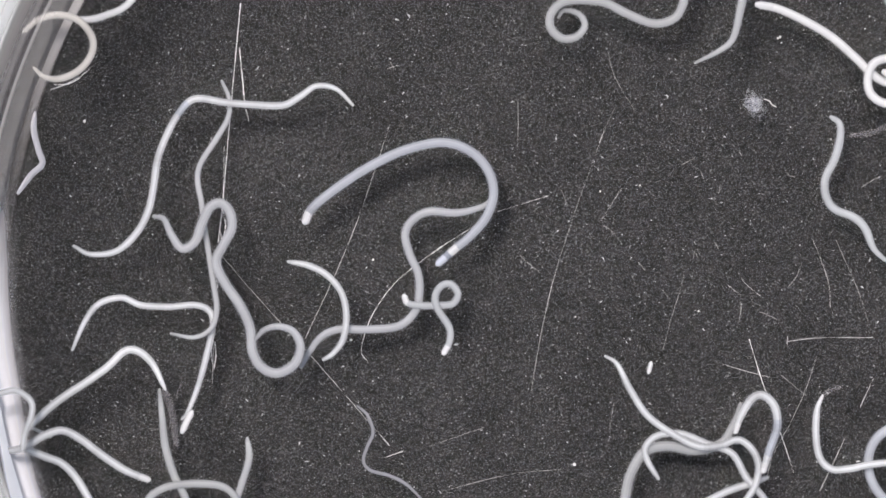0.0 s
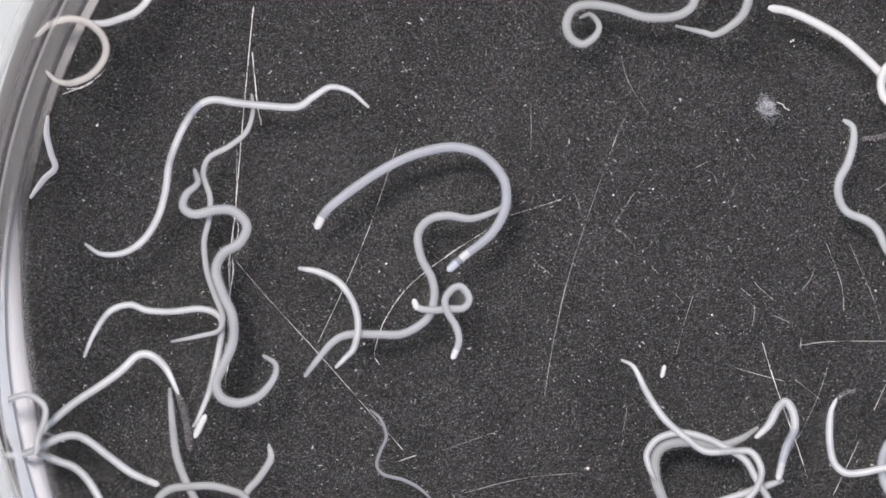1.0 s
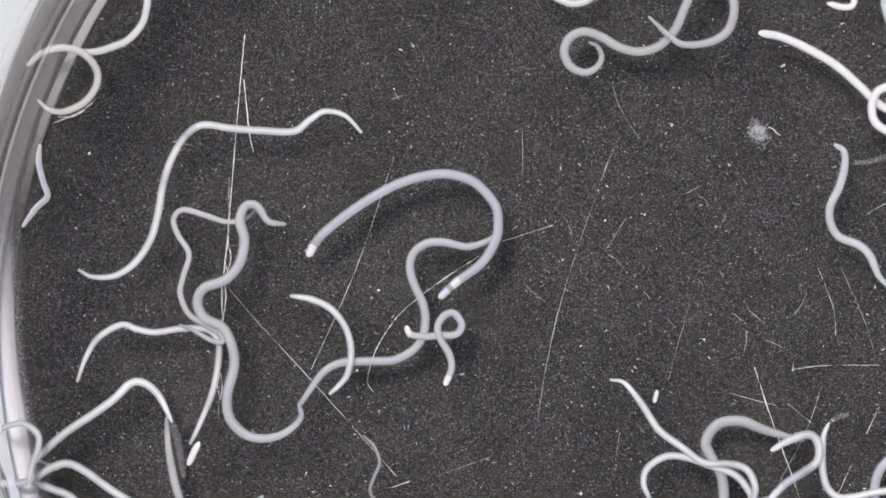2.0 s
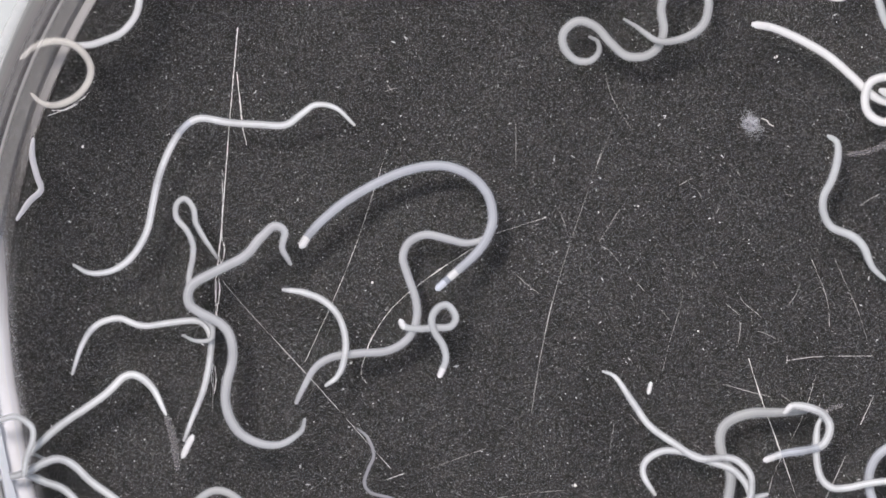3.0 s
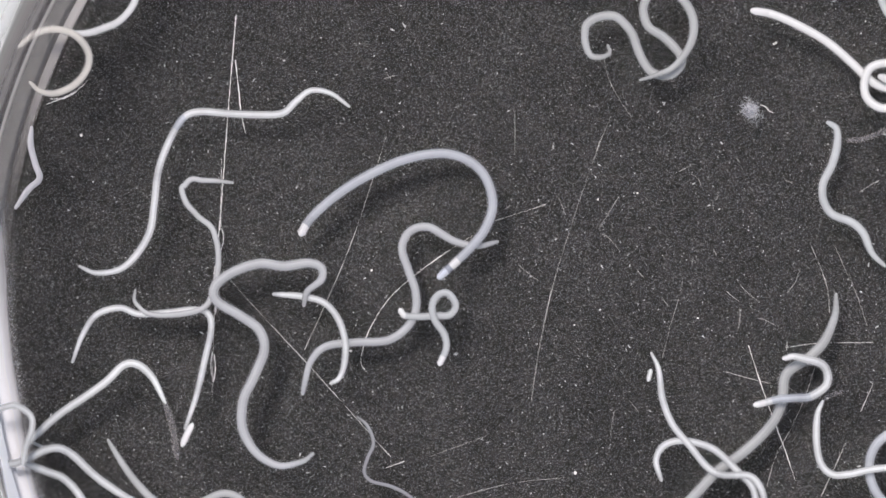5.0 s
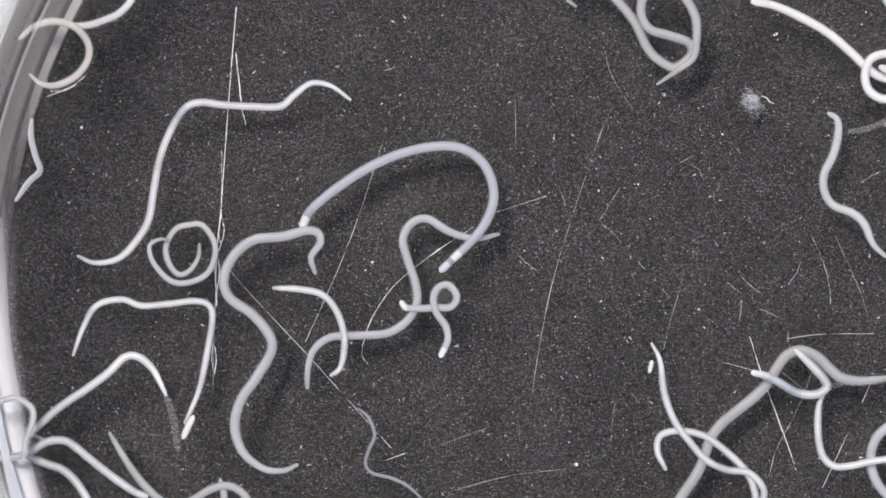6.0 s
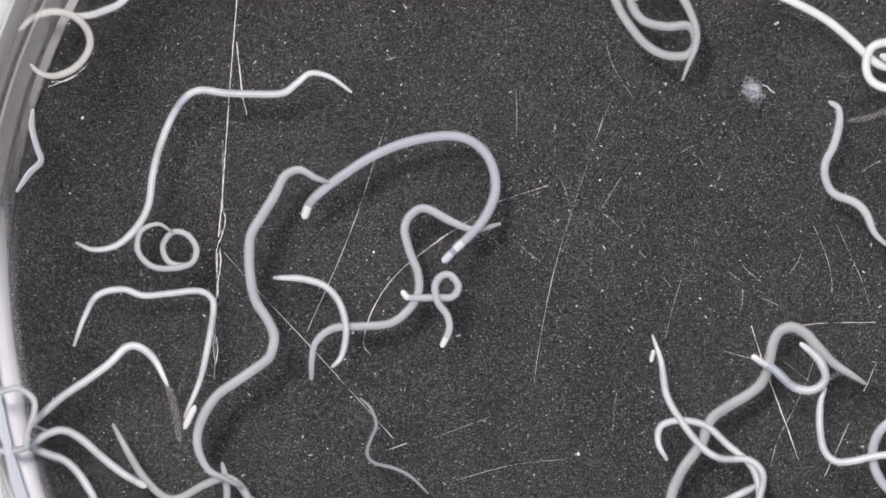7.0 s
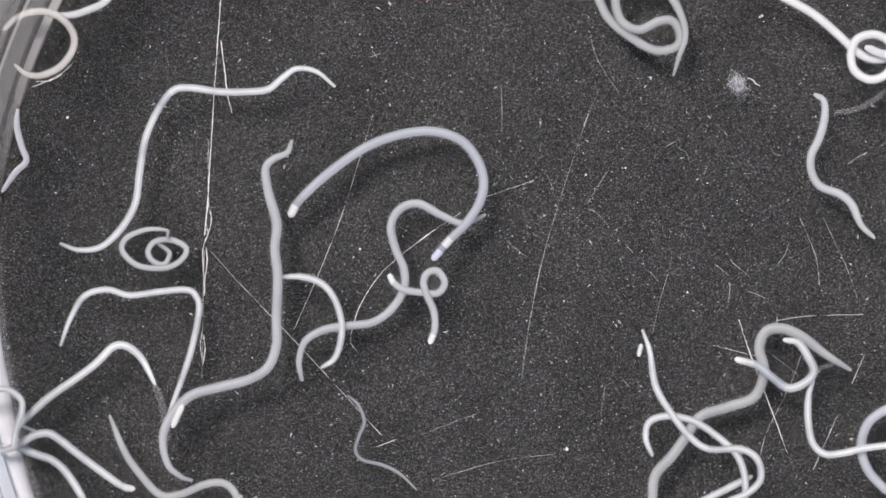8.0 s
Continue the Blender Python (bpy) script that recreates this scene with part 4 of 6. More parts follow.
    bend(stout, 5.8, [(-9.06, -2.26), (-9.02, -1.43), (-8.25, -0.49), (-8.43, 0.27), (-9.56, 0.66), (-11.45, 0.57), (-12.97, 0.63), (-14.30, -0.22), (-14.89, -1.54), (-14.53, -2.87), (-12.84, -4.03), (-11.83, -5.18), (-11.73, -6.51), (-12.70, -8.20), (-13.66, -9.70), (-13.88, -11.59), (-13.33, -13.30), (-12.01, -14.34), (-10.50, -14.40), (-9.74, -13.99)])
    bend(stout, 6.0, [(-8.56, -1.39), (-8.81, -0.33), (-8.20, 0.61), (-8.34, 1.29), (-9.17, 1.45), (-10.69, 1.09), (-12.59, 0.89), (-13.92, -0.08), (-14.66, -1.59), (-14.34, -2.92), (-12.84, -4.07), (-11.72, -5.41), (-11.54, -6.55), (-12.51, -8.24), (-13.67, -9.93), (-14.06, -11.63), (-13.52, -13.34), (-12.20, -14.42), (-10.88, -14.59), (-9.93, -14.22)])
    bend(stout, 6.5, [(-7.20, 1.08), (-8.02, 2.04), (-8.19, 2.99), (-8.95, 3.38), (-10.28, 2.75), (-12.38, 1.53), (-13.53, 0.22), (-13.94, -1.66), (-13.50, -3.18), (-12.27, -4.71), (-11.46, -6.05), (-11.74, -7.56), (-13.28, -9.24), (-14.82, -10.74), (-15.29, -12.24), (-15.05, -13.95), (-14.12, -14.99), (-12.99, -15.38), (-11.85, -15.24)])
    bend(stout, 7.0, [(-7.71, 4.01), (-8.54, 4.32), (-9.59, 4.87), (-10.58, 4.47), (-11.24, 3.26), (-12.10, 1.91), (-12.88, 0.60), (-13.05, -0.76), (-12.99, -2.28), (-12.68, -3.80), (-11.90, -5.10), (-11.46, -6.20), (-11.63, -7.26), (-12.06, -7.90), (-13.59, -8.97), (-15.39, -10.23), (-16.47, -11.96), (-16.69, -13.54), (-16.03, -15.07), (-14.83, -15.77), (-13.89, -16.24)])
    bend(stout, 7.5, [(-8.44, 6.27), (-9.10, 5.64), (-10.23, 5.77), (-10.99, 5.30), (-11.40, 3.60), (-11.94, 0.96), (-12.16, -0.55), (-11.71, -2.82), (-11.18, -5.10), (-10.95, -7.00), (-11.62, -8.31), (-13.33, -9.15), (-15.24, -9.76), (-16.77, -10.87), (-17.36, -12.18), (-17.39, -13.69), (-16.84, -15.03), (-15.73, -15.99)])
    bend(stout, 8.0, [(-9.11, 6.61), (-9.43, 5.86), (-10.39, 5.43), (-10.90, 4.77), (-10.75, 3.25), (-10.24, 1.15), (-10.40, -0.55), (-10.26, -2.45), (-10.41, -5.10), (-10.46, -7.00), (-11.07, -8.50), (-12.41, -9.29), (-14.32, -9.74), (-16.23, -10.25), (-17.59, -11.54), (-18.20, -13.04), (-17.94, -14.76), (-17.13, -15.61), (-16.38, -15.93)])
    bend(coiler, 0.0, [(-14.94, 11.35), (-14.44, 10.14), (-14.52, 8.80), (-15.39, 7.28), (-16.35, 5.75), (-16.54, 4.61), (-16.27, 3.09), (-16.08, 1.56), (-15.77, -0.34), (-15.47, -2.25), (-15.24, -3.96), (-15.58, -5.30), (-16.73, -5.94), (-18.33, -5.68)])
    bend(coiler, 0.5, [(-14.33, 11.15), (-14.18, 9.93), (-14.44, 8.21), (-15.40, 6.88), (-16.54, 5.74), (-16.85, 4.60), (-16.47, 3.07), (-16.35, 1.55), (-16.16, -0.35), (-15.59, -2.26), (-15.14, -4.16), (-15.41, -5.50), (-16.36, -6.14), (-18.38, -6.45)])
    bend(coiler, 1.0, [(-13.78, 10.68), (-13.71, 9.47), (-14.17, 8.13), (-15.31, 7.18), (-16.65, 6.42), (-17.03, 5.28), (-16.58, 3.76), (-16.66, 2.23), (-16.97, 0.71), (-16.78, -1.19), (-16.29, -2.72), (-15.72, -4.24), (-15.99, -5.20), (-17.25, -5.57), (-19.15, -5.95)])
    bend(coiler, 1.5, [(-12.88, 9.51), (-13.00, 8.25), (-13.77, 7.30), (-15.30, 6.54), (-16.82, 5.98), (-17.21, 4.83), (-16.91, 3.31), (-17.22, 1.59), (-17.53, 0.07), (-17.23, -1.65), (-16.28, -2.79), (-15.52, -3.75), (-15.52, -4.32), (-16.48, -4.58), (-17.81, -4.12), (-18.76, -3.74)])
    bend(coiler, 2.0, [(-13.09, 4.63), (-13.85, 4.06), (-15.00, 3.96), (-16.33, 4.38), (-17.86, 4.78), (-18.51, 4.17), (-18.25, 3.14), (-17.49, 1.80), (-17.88, 0.27), (-18.08, -0.87), (-17.52, -2.21), (-16.38, -2.98), (-15.43, -3.56), (-15.24, -4.13), (-16.00, -4.02), (-17.14, -3.36), (-18.10, -2.97)])
    bend(coiler, 3.3, [(-15.88, 0.68), (-16.33, 1.83), (-16.50, 3.16), (-16.53, 4.31), (-17.06, 5.00), (-17.63, 4.62), (-17.64, 3.74), (-16.96, 2.98), (-16.48, 2.02), (-16.45, 1.06), (-16.73, -0.27), (-16.89, -1.79), (-16.37, -2.94), (-15.69, -3.71), (-15.62, -4.47), (-16.58, -4.65), (-17.45, -4.26)])
    bend(coiler, 3.5, [(-15.76, 0.64), (-16.21, 1.60), (-16.09, 2.55), (-15.62, 3.31), (-15.69, 4.37), (-16.37, 5.03), (-17.06, 4.54), (-16.76, 3.70), (-16.01, 3.01), (-15.52, 2.16), (-15.45, 1.21), (-15.78, -0.50), (-16.06, -2.03), (-15.80, -3.17), (-15.31, -4.13), (-15.44, -5.00), (-16.28, -5.07), (-16.84, -4.57), (-17.49, -4.41)])
    bend(coiler, 3.7, [(-16.81, 2.85), (-15.21, 2.57), (-14.07, 2.41), (-13.31, 2.78), (-13.03, 3.43), (-13.67, 4.20), (-14.44, 3.82), (-14.52, 3.06), (-14.00, 2.10), (-14.09, 0.77), (-14.67, -0.56), (-15.45, -1.89), (-15.92, -3.22), (-15.66, -4.36), (-15.55, -5.13), (-16.05, -5.69), (-17.39, -5.57), (-18.53, -5.29), (-19.49, -5.85)])
    bend(coiler, 4.0, [(-16.02, 4.64), (-15.15, 3.57), (-14.01, 2.61), (-13.06, 2.41), (-12.64, 3.13), (-13.24, 3.74), (-14.01, 3.48), (-14.02, 2.49), (-13.64, 1.53), (-13.84, 0.51), (-14.62, -1.01), (-15.20, -2.34), (-15.67, -3.67), (-15.80, -4.81), (-16.19, -5.57), (-17.71, -5.94), (-18.86, -6.12), (-19.33, -6.88)])
    bend(coiler, 4.2, [(-14.85, 5.71), (-14.90, 4.31), (-14.68, 3.16), (-14.04, 2.66), (-13.46, 3.34), (-13.84, 4.10), (-14.45, 3.81), (-14.50, 2.20), (-14.94, 0.49), (-15.42, -1.60), (-15.89, -3.12), (-16.29, -5.02), (-17.37, -6.15), (-18.71, -6.71), (-19.59, -7.19)])
    bend(coiler, 4.5, [(-14.20, 2.34), (-14.34, 3.79), (-14.43, 5.50), (-14.71, 4.17), (-14.97, 1.51), (-15.27, -1.15), (-15.87, -3.24), (-16.83, -4.56), (-18.18, -5.38), (-19.13, -5.37), (-19.61, -4.53)])
    bend(coiler, 4.7, [(-15.03, 2.80), (-14.64, 4.02), (-14.62, 5.54), (-15.11, 6.19), (-15.54, 5.36), (-15.51, 4.03), (-15.07, 2.69), (-15.09, 0.98), (-15.38, -0.92), (-15.78, -2.44), (-16.55, -3.19), (-18.27, -3.94), (-19.61, -4.19), (-20.55, -3.72), (-20.85, -2.95)])
    bend(coiler, 5.8, [(-16.31, 1.24), (-16.36, 0.18), (-17.02, -0.57), (-17.97, -0.37), (-18.45, 0.58), (-18.32, 1.53), (-17.56, 2.21), (-16.61, 2.20), (-15.66, 1.50), (-15.22, 0.35), (-15.62, -0.78), (-16.65, -1.53), (-17.98, -1.51), (-19.11, -0.93), (-19.86, 0.03), (-19.78, 0.90), (-18.90, 1.05)])
    bend(coiler, 6.0, [(-16.36, 0.63), (-16.45, -0.24), (-17.03, -1.11), (-17.79, -1.36), (-18.43, -0.60), (-18.60, 0.55), (-17.94, 1.68), (-16.99, 1.97), (-16.12, 1.92), (-15.37, 0.89), (-15.31, -0.25), (-15.89, -1.39), (-17.23, -1.94), (-18.36, -1.74), (-19.41, -0.58), (-19.67, 0.56), (-18.98, 1.01), (-18.33, 0.92)])
    bend(coiler, 6.5, [(-16.42, 0.95), (-15.86, -0.12), (-16.64, -1.44), (-17.79, -1.81), (-18.42, -0.85), (-18.06, 0.48), (-16.98, 1.30), (-16.04, 1.02), (-15.67, 0.06), (-16.26, -1.26), (-17.60, -2.00), (-18.92, -1.79), (-19.78, -0.64), (-19.73, 0.69), (-18.88, 1.36), (-18.06, 0.67)])
    bend(coiler, 7.0, [(-17.10, 0.67), (-16.73, -0.29), (-16.94, -1.24), (-17.89, -1.41), (-18.65, -1.02), (-18.90, -0.07), (-18.24, 0.80), (-17.29, 0.67), (-16.62, -0.29), (-16.94, -1.24), (-18.08, -1.60), (-19.60, -1.46), (-20.54, -0.42), (-20.33, 0.91), (-19.18, 1.38), (-18.24, 0.87)])
    bend(coiler, 7.5, [(-17.96, 0.16), (-17.39, -0.07), (-17.21, -0.65), (-17.80, -1.28), (-18.55, -1.19), (-18.84, -0.43), (-18.34, 0.25), (-17.20, 0.30), (-16.45, -0.47), (-17.04, -1.41), (-18.56, -1.65), (-20.07, -1.24), (-20.62, -0.21), (-20.04, 0.73), (-18.70, 0.98), (-17.95, 0.51)])
    bend(coiler, 8.0, [(-18.30, -0.04), (-17.85, -0.35), (-17.55, -0.74), (-17.95, -1.42), (-18.71, -1.17), (-18.99, -0.51), (-18.48, 0.12), (-17.34, 0.20), (-16.40, -0.39), (-16.81, -1.22), (-17.96, -1.68), (-19.67, -1.45), (-20.67, -0.47), (-20.38, 0.40), (-19.03, 0.93), (-17.70, 0.86), (-17.60, 0.40)])
    bend(hump, 0.0, [(-19.14, -9.49), (-18.94, -11.40), (-18.72, -13.30), (-18.14, -15.21), (-17.31, -16.92), (-17.38, -18.45), (-18.83, -18.83), (-19.90, -17.12), (-18.83, -16.09), (-16.92, -15.78), (-15.02, -15.90), (-14.07, -16.54), (-13.68, -17.50)])
    bend(hump, 0.8, [(-19.36, -9.12), (-19.17, -11.40), (-18.87, -13.69), (-18.11, -15.60), (-17.35, -17.12), (-17.55, -18.46), (-19.26, -18.65), (-20.33, -17.12), (-19.64, -16.05), (-18.11, -15.79), (-15.83, -15.72), (-14.49, -16.06), (-13.92, -17.32)])
    bend(hump, 1.5, [(-19.09, -9.15), (-18.91, -11.36), (-18.61, -13.27), (-18.05, -15.18), (-17.48, -16.71), (-17.87, -18.04), (-19.20, -18.04), (-19.58, -16.70), (-18.43, -15.71), (-16.14, -15.61), (-14.62, -15.80), (-13.86, -16.91)])
    bend(hump, 2.0, [(-19.10, -9.27), (-18.92, -11.56), (-18.37, -14.24), (-17.61, -15.96), (-18.00, -17.29), (-19.34, -17.09), (-19.33, -15.95), (-17.80, -15.58), (-15.89, -15.51), (-14.17, -15.87), (-13.61, -16.75)])
    bend(hump, 3.3, [(-22.68, -12.03), (-21.63, -13.76), (-20.50, -15.29), (-19.37, -16.64), (-17.65, -16.85), (-15.74, -16.10), (-14.60, -16.11), (-13.46, -16.89), (-13.09, -17.65)])
    bend(hump, 3.5, [(-22.56, -11.92), (-21.59, -13.49), (-20.57, -15.02), (-19.44, -16.48), (-17.54, -16.73), (-15.63, -16.03), (-14.48, -16.04), (-13.35, -16.77), (-12.97, -17.54)])
    bend(hump, 4.7, [(-22.68, -12.00), (-21.63, -13.72), (-20.70, -14.95), (-19.75, -15.92), (-18.43, -16.69), (-16.71, -16.33), (-14.99, -15.67), (-13.85, -15.99), (-13.10, -16.95)])
    bend(hump, 6.2, [(-22.60, -11.99), (-21.41, -14.02), (-20.29, -15.56), (-18.97, -16.71), (-17.45, -16.73), (-15.92, -15.88), (-14.78, -15.62), (-13.83, -16.02), (-13.08, -16.97)])
    bend(hump, 7.0, [(-22.47, -12.06), (-21.32, -14.21), (-20.28, -15.82), (-19.01, -16.98), (-17.94, -17.00), (-16.41, -16.19), (-14.88, -15.71), (-13.94, -16.30), (-13.20, -17.45)])
    bend(hump, 8.0, [(-21.85, -11.55), (-20.89, -13.97), (-19.86, -15.52), (-18.57, -16.89), (-17.24, -16.92), (-15.70, -16.32), (-14.55, -16.16), (-13.80, -16.52), (-13.25, -17.41)])
    bend(nodder, 0.0, [(-13.20, -12.74), (-13.08, -14.08), (-13.50, -15.60), (-13.96, -16.94), (-14.27, -17.89)])
    bend(nodder, 0.8, [(-12.89, -12.84), (-12.59, -13.72), (-13.17, -15.05), (-13.93, -16.19), (-14.32, -17.34), (-14.51, -17.91)])
    bend(nodder, 1.5, [(-12.14, -13.80), (-12.91, -14.64), (-14.05, -15.40), (-15.01, -15.97), (-15.58, -16.54)])
    bend(nodder, 2.0, [(-12.65, -14.59), (-13.42, -15.24), (-14.37, -15.61), (-15.14, -15.99)])
    bend(nodder, 3.3, [(-13.85, -16.51), (-14.24, -17.08), (-14.63, -17.84), (-14.82, -18.60)])
    bend(nodder, 4.7, [(-14.25, -16.57), (-14.45, -17.52), (-14.65, -18.47), (-14.85, -19.23)])
    bend(nodder, 6.2, [(-15.24, -15.06), (-14.98, -16.01), (-14.99, -16.96), (-15.20, -18.10)])
    bend(nodder, 7.0, [(-15.14, -14.77), (-14.90, -15.92), (-14.84, -17.06), (-14.93, -18.01)])
    bend(nodder, 7.5, [(-12.26, -15.86), (-12.77, -16.80), (-13.36, -17.63), (-13.75, -18.19)])
    bend(nodder, 8.0, [(-12.12, -17.26), (-12.70, -17.82), (-13.29, -18.37), (-13.68, -18.94)])
    bend(curler, 0.0, [(7.76, 15.63), (8.21, 16.09), (9.17, 15.82), (9.55, 15.06), (8.98, 14.30), (8.02, 14.19), (7.26, 14.87), (7.26, 15.82), (8.02, 16.58), (9.36, 16.77), (10.88, 16.58), (12.40, 15.82), (14.11, 15.17), (15.44, 15.44), (16.09, 16.39), (16.50, 18.29), (18.10, 19.05), (19.62, 18.48), (20.08, 17.15), (19.93, 16.01), (19.43, 14.11), (18.48, 13.27), (16.89, 12.47)])
    bend(curler, 0.5, [(7.94, 15.59), (8.78, 15.97), (9.46, 15.21), (9.16, 14.37), (8.21, 14.07), (7.37, 14.64), (7.26, 15.59), (7.83, 16.35), (8.97, 16.66), (10.49, 16.46), (12.01, 15.78), (13.53, 15.13), (14.86, 15.02), (15.81, 15.59), (16.19, 16.54), (16.50, 17.87), (18.09, 18.62), (19.61, 17.67), (19.73, 15.96), (19.16, 14.44), (18.28, 13.68), (16.00, 12.92)])
    bend(curler, 1.0, [(8.38, 15.86), (9.07, 16.05), (9.63, 15.29), (9.33, 14.53), (8.49, 14.04), (7.66, 14.53), (7.43, 15.49), (7.93, 16.44), (9.07, 16.70), (10.78, 16.43), (12.68, 15.85), (14.58, 15.85), (15.72, 16.42), (16.18, 17.37), (16.86, 18.70), (18.39, 18.88), (19.60, 17.74), (19.45, 16.41), (18.76, 15.46), (17.43, 14.63), (16.48, 14.78), (14.77, 15.17)])
    bend(curler, 1.5, [(8.73, 15.77), (9.42, 15.77), (9.95, 15.00), (9.49, 14.13), (8.72, 13.87), (7.85, 14.25), (7.59, 15.20), (7.97, 16.15), (9.11, 16.53), (10.82, 16.14), (12.53, 15.68), (14.25, 15.94), (15.39, 16.70), (16.04, 17.84), (16.73, 19.17), (18.06, 19.35), (19.20, 18.40), (19.31, 17.06), (18.62, 16.00), (16.72, 15.29), (15.58, 15.75), (13.87, 16.70)])
    bend(curler, 2.1, [(9.76, 15.91), (10.25, 15.64), (10.51, 14.95), (10.13, 14.23), (9.29, 13.93), (8.34, 14.40), (7.96, 15.39), (8.35, 16.30), (9.30, 16.68), (10.44, 16.29), (11.77, 15.44), (13.10, 15.17), (14.44, 15.61), (15.40, 16.75), (15.98, 18.27), (16.75, 19.60), (18.09, 20.16), (19.03, 19.21), (19.22, 17.87), (18.75, 16.54), (17.49, 15.79), (15.77, 15.68), (14.82, 16.26), (13.50, 17.53)])
    bend(curler, 3.3, [(10.28, 15.53), (10.84, 15.15), (10.76, 14.39), (10.07, 13.94), (9.12, 14.13), (8.45, 15.09), (8.57, 16.04), (9.53, 16.68), (10.66, 16.21), (11.60, 15.06), (12.55, 14.10), (13.69, 13.90), (14.64, 14.46), (14.96, 15.60), (14.67, 17.32), (15.06, 18.83), (16.40, 19.39), (17.53, 18.43), (17.63, 16.91), (16.94, 15.77), (15.41, 15.03), (14.27, 15.04), (13.13, 15.73), (12.11, 16.31)])
    bend(curler, 3.5, [(10.58, 15.23), (11.03, 14.76), (10.87, 14.08), (10.11, 13.71), (9.12, 13.91), (8.60, 14.79), (8.76, 15.81), (9.64, 16.45), (10.66, 16.06), (11.53, 15.03), (12.39, 13.99), (13.61, 13.37), (14.68, 13.85), (15.03, 14.80), (14.77, 16.33), (14.60, 17.85), (15.10, 18.91), (16.32, 19.16), (17.27, 18.20), (17.52, 16.68), (16.86, 15.36), (15.52, 14.49), (14.38, 14.31), (13.24, 14.63), (12.18, 15.21)])
    bend(curler, 4.0, [(11.13, 14.74), (11.43, 14.36), (11.04, 13.68), (10.28, 13.34), (9.33, 14.00), (9.15, 14.95), (9.73, 15.90), (10.69, 16.16), (11.63, 15.50), (12.19, 14.35), (12.75, 13.28), (13.89, 12.74), (14.84, 13.11), (15.23, 13.95), (14.30, 15.48), (14.00, 17.00), (14.51, 18.14), (15.65, 18.51), (16.60, 17.74), (17.16, 16.21), (16.57, 14.88), (15.42, 13.87), (14.09, 13.50), (12.76, 13.66)])
    bend(curler, 4.5, [(11.54, 14.30), (11.72, 13.73), (11.15, 13.17), (10.20, 13.37), (9.56, 14.14), (9.65, 15.28), (10.42, 15.95), (11.37, 16.02), (12.31, 15.25), (12.79, 14.10), (13.31, 12.95), (14.37, 12.49), (15.51, 12.85), (15.83, 13.49), (14.96, 14.45), (14.10, 15.41), (13.85, 16.75), (14.43, 17.80), (15.76, 17.79), (16.78, 16.71), (17.06, 15.38), (16.59, 14.24), (15.90, 13.30), (14.56, 12.86), (12.97, 12.77)])
    bend(curler, 4.7, [(11.81, 14.34), (11.99, 13.77), (11.41, 13.28), (10.66, 13.40), (9.98, 14.17), (9.92, 15.12), (10.69, 15.95), (11.64, 16.13), (12.58, 15.28), (13.06, 13.94), (13.69, 12.61), (14.82, 12.21), (15.78, 12.77), (15.79, 13.53), (14.85, 14.68), (13.91, 15.64), (13.74, 16.98), (14.51, 17.92), (15.84, 17.71), (16.77, 16.56), (16.95, 15.23), (16.36, 13.90), (15.40, 12.85), (14.25, 12.41), (13.04, 12.23)])
    bend(curler, 5.8, [(9.58, 15.61), (9.12, 15.50), (8.75, 16.00), (8.83, 16.75), (9.97, 17.12), (11.49, 16.99), (12.43, 15.95), (13.36, 14.61), (14.28, 12.89), (15.79, 11.93), (16.94, 12.48), (17.06, 13.43), (16.01, 14.20), (14.31, 14.60), (13.67, 15.75), (13.95, 16.88), (15.10, 17.44), (16.42, 16.66), (17.35, 15.13), (17.33, 13.43), (16.55, 12.30), (15.60, 11.74), (14.57, 11.07)])
    bend(curler, 6.0, [(9.21, 16.33), (8.64, 16.91), (9.03, 17.66), (10.17, 17.76), (11.30, 17.25), (12.17, 16.48), (13.17, 15.14), (14.10, 13.24), (15.23, 12.27), (15.98, 12.15), (16.94, 13.01), (16.69, 13.77), (15.44, 14.24), (14.12, 14.68), (13.56, 15.71), (13.76, 16.84), (14.72, 17.59), (16.23, 17.00), (17.16, 15.48), (17.22, 13.77), (16.94, 12.63), (15.79, 11.77), (14.56, 10.95)])
    bend(curler, 6.5, [(9.61, 16.67), (9.05, 17.36), (9.63, 18.11), (10.57, 17.91), (11.51, 17.33), (12.26, 16.18), (13.18, 14.65), (14.11, 13.12), (15.43, 12.34), (16.56, 12.40), (17.26, 13.27), (16.78, 14.15), (15.45, 14.24), (14.13, 14.83), (13.50, 15.78), (13.78, 16.92), (15.12, 17.47), (16.44, 16.88), (17.17, 15.35), (17.34, 13.64), (16.76, 12.52), (15.99, 11.77), (15.10, 10.83)])
    bend(curler, 7.0, [(9.16, 16.77), (8.98, 17.72), (9.94, 18.09), (11.06, 17.31), (11.80, 15.97), (12.35, 14.83), (13.65, 13.10), (14.97, 12.25), (16.49, 12.18), (17.14, 13.05), (16.70, 14.12), (15.19, 14.10), (13.68, 14.50), (12.86, 15.58), (12.95, 16.71), (14.10, 17.45), (15.61, 16.86), (16.54, 15.52), (17.15, 13.81), (17.06, 12.67), (16.67, 11.73), (16.16, 10.48)])
    bend(curler, 7.5, [(9.08, 16.69), (9.10, 17.64), (10.24, 18.00), (11.36, 17.03), (11.91, 15.70), (12.45, 14.17), (13.75, 12.82), (15.25, 12.04), (16.58, 12.13), (17.16, 12.87), (16.80, 13.98), (15.86, 14.03), (14.33, 13.57), (13.20, 13.97), (12.66, 15.11), (12.87, 16.25), (14.02, 17.17), (15.52, 16.58), (16.45, 15.43), (17.18, 14.09), (17.35, 12.95), (16.95, 11.82), (16.44, 10.50)])
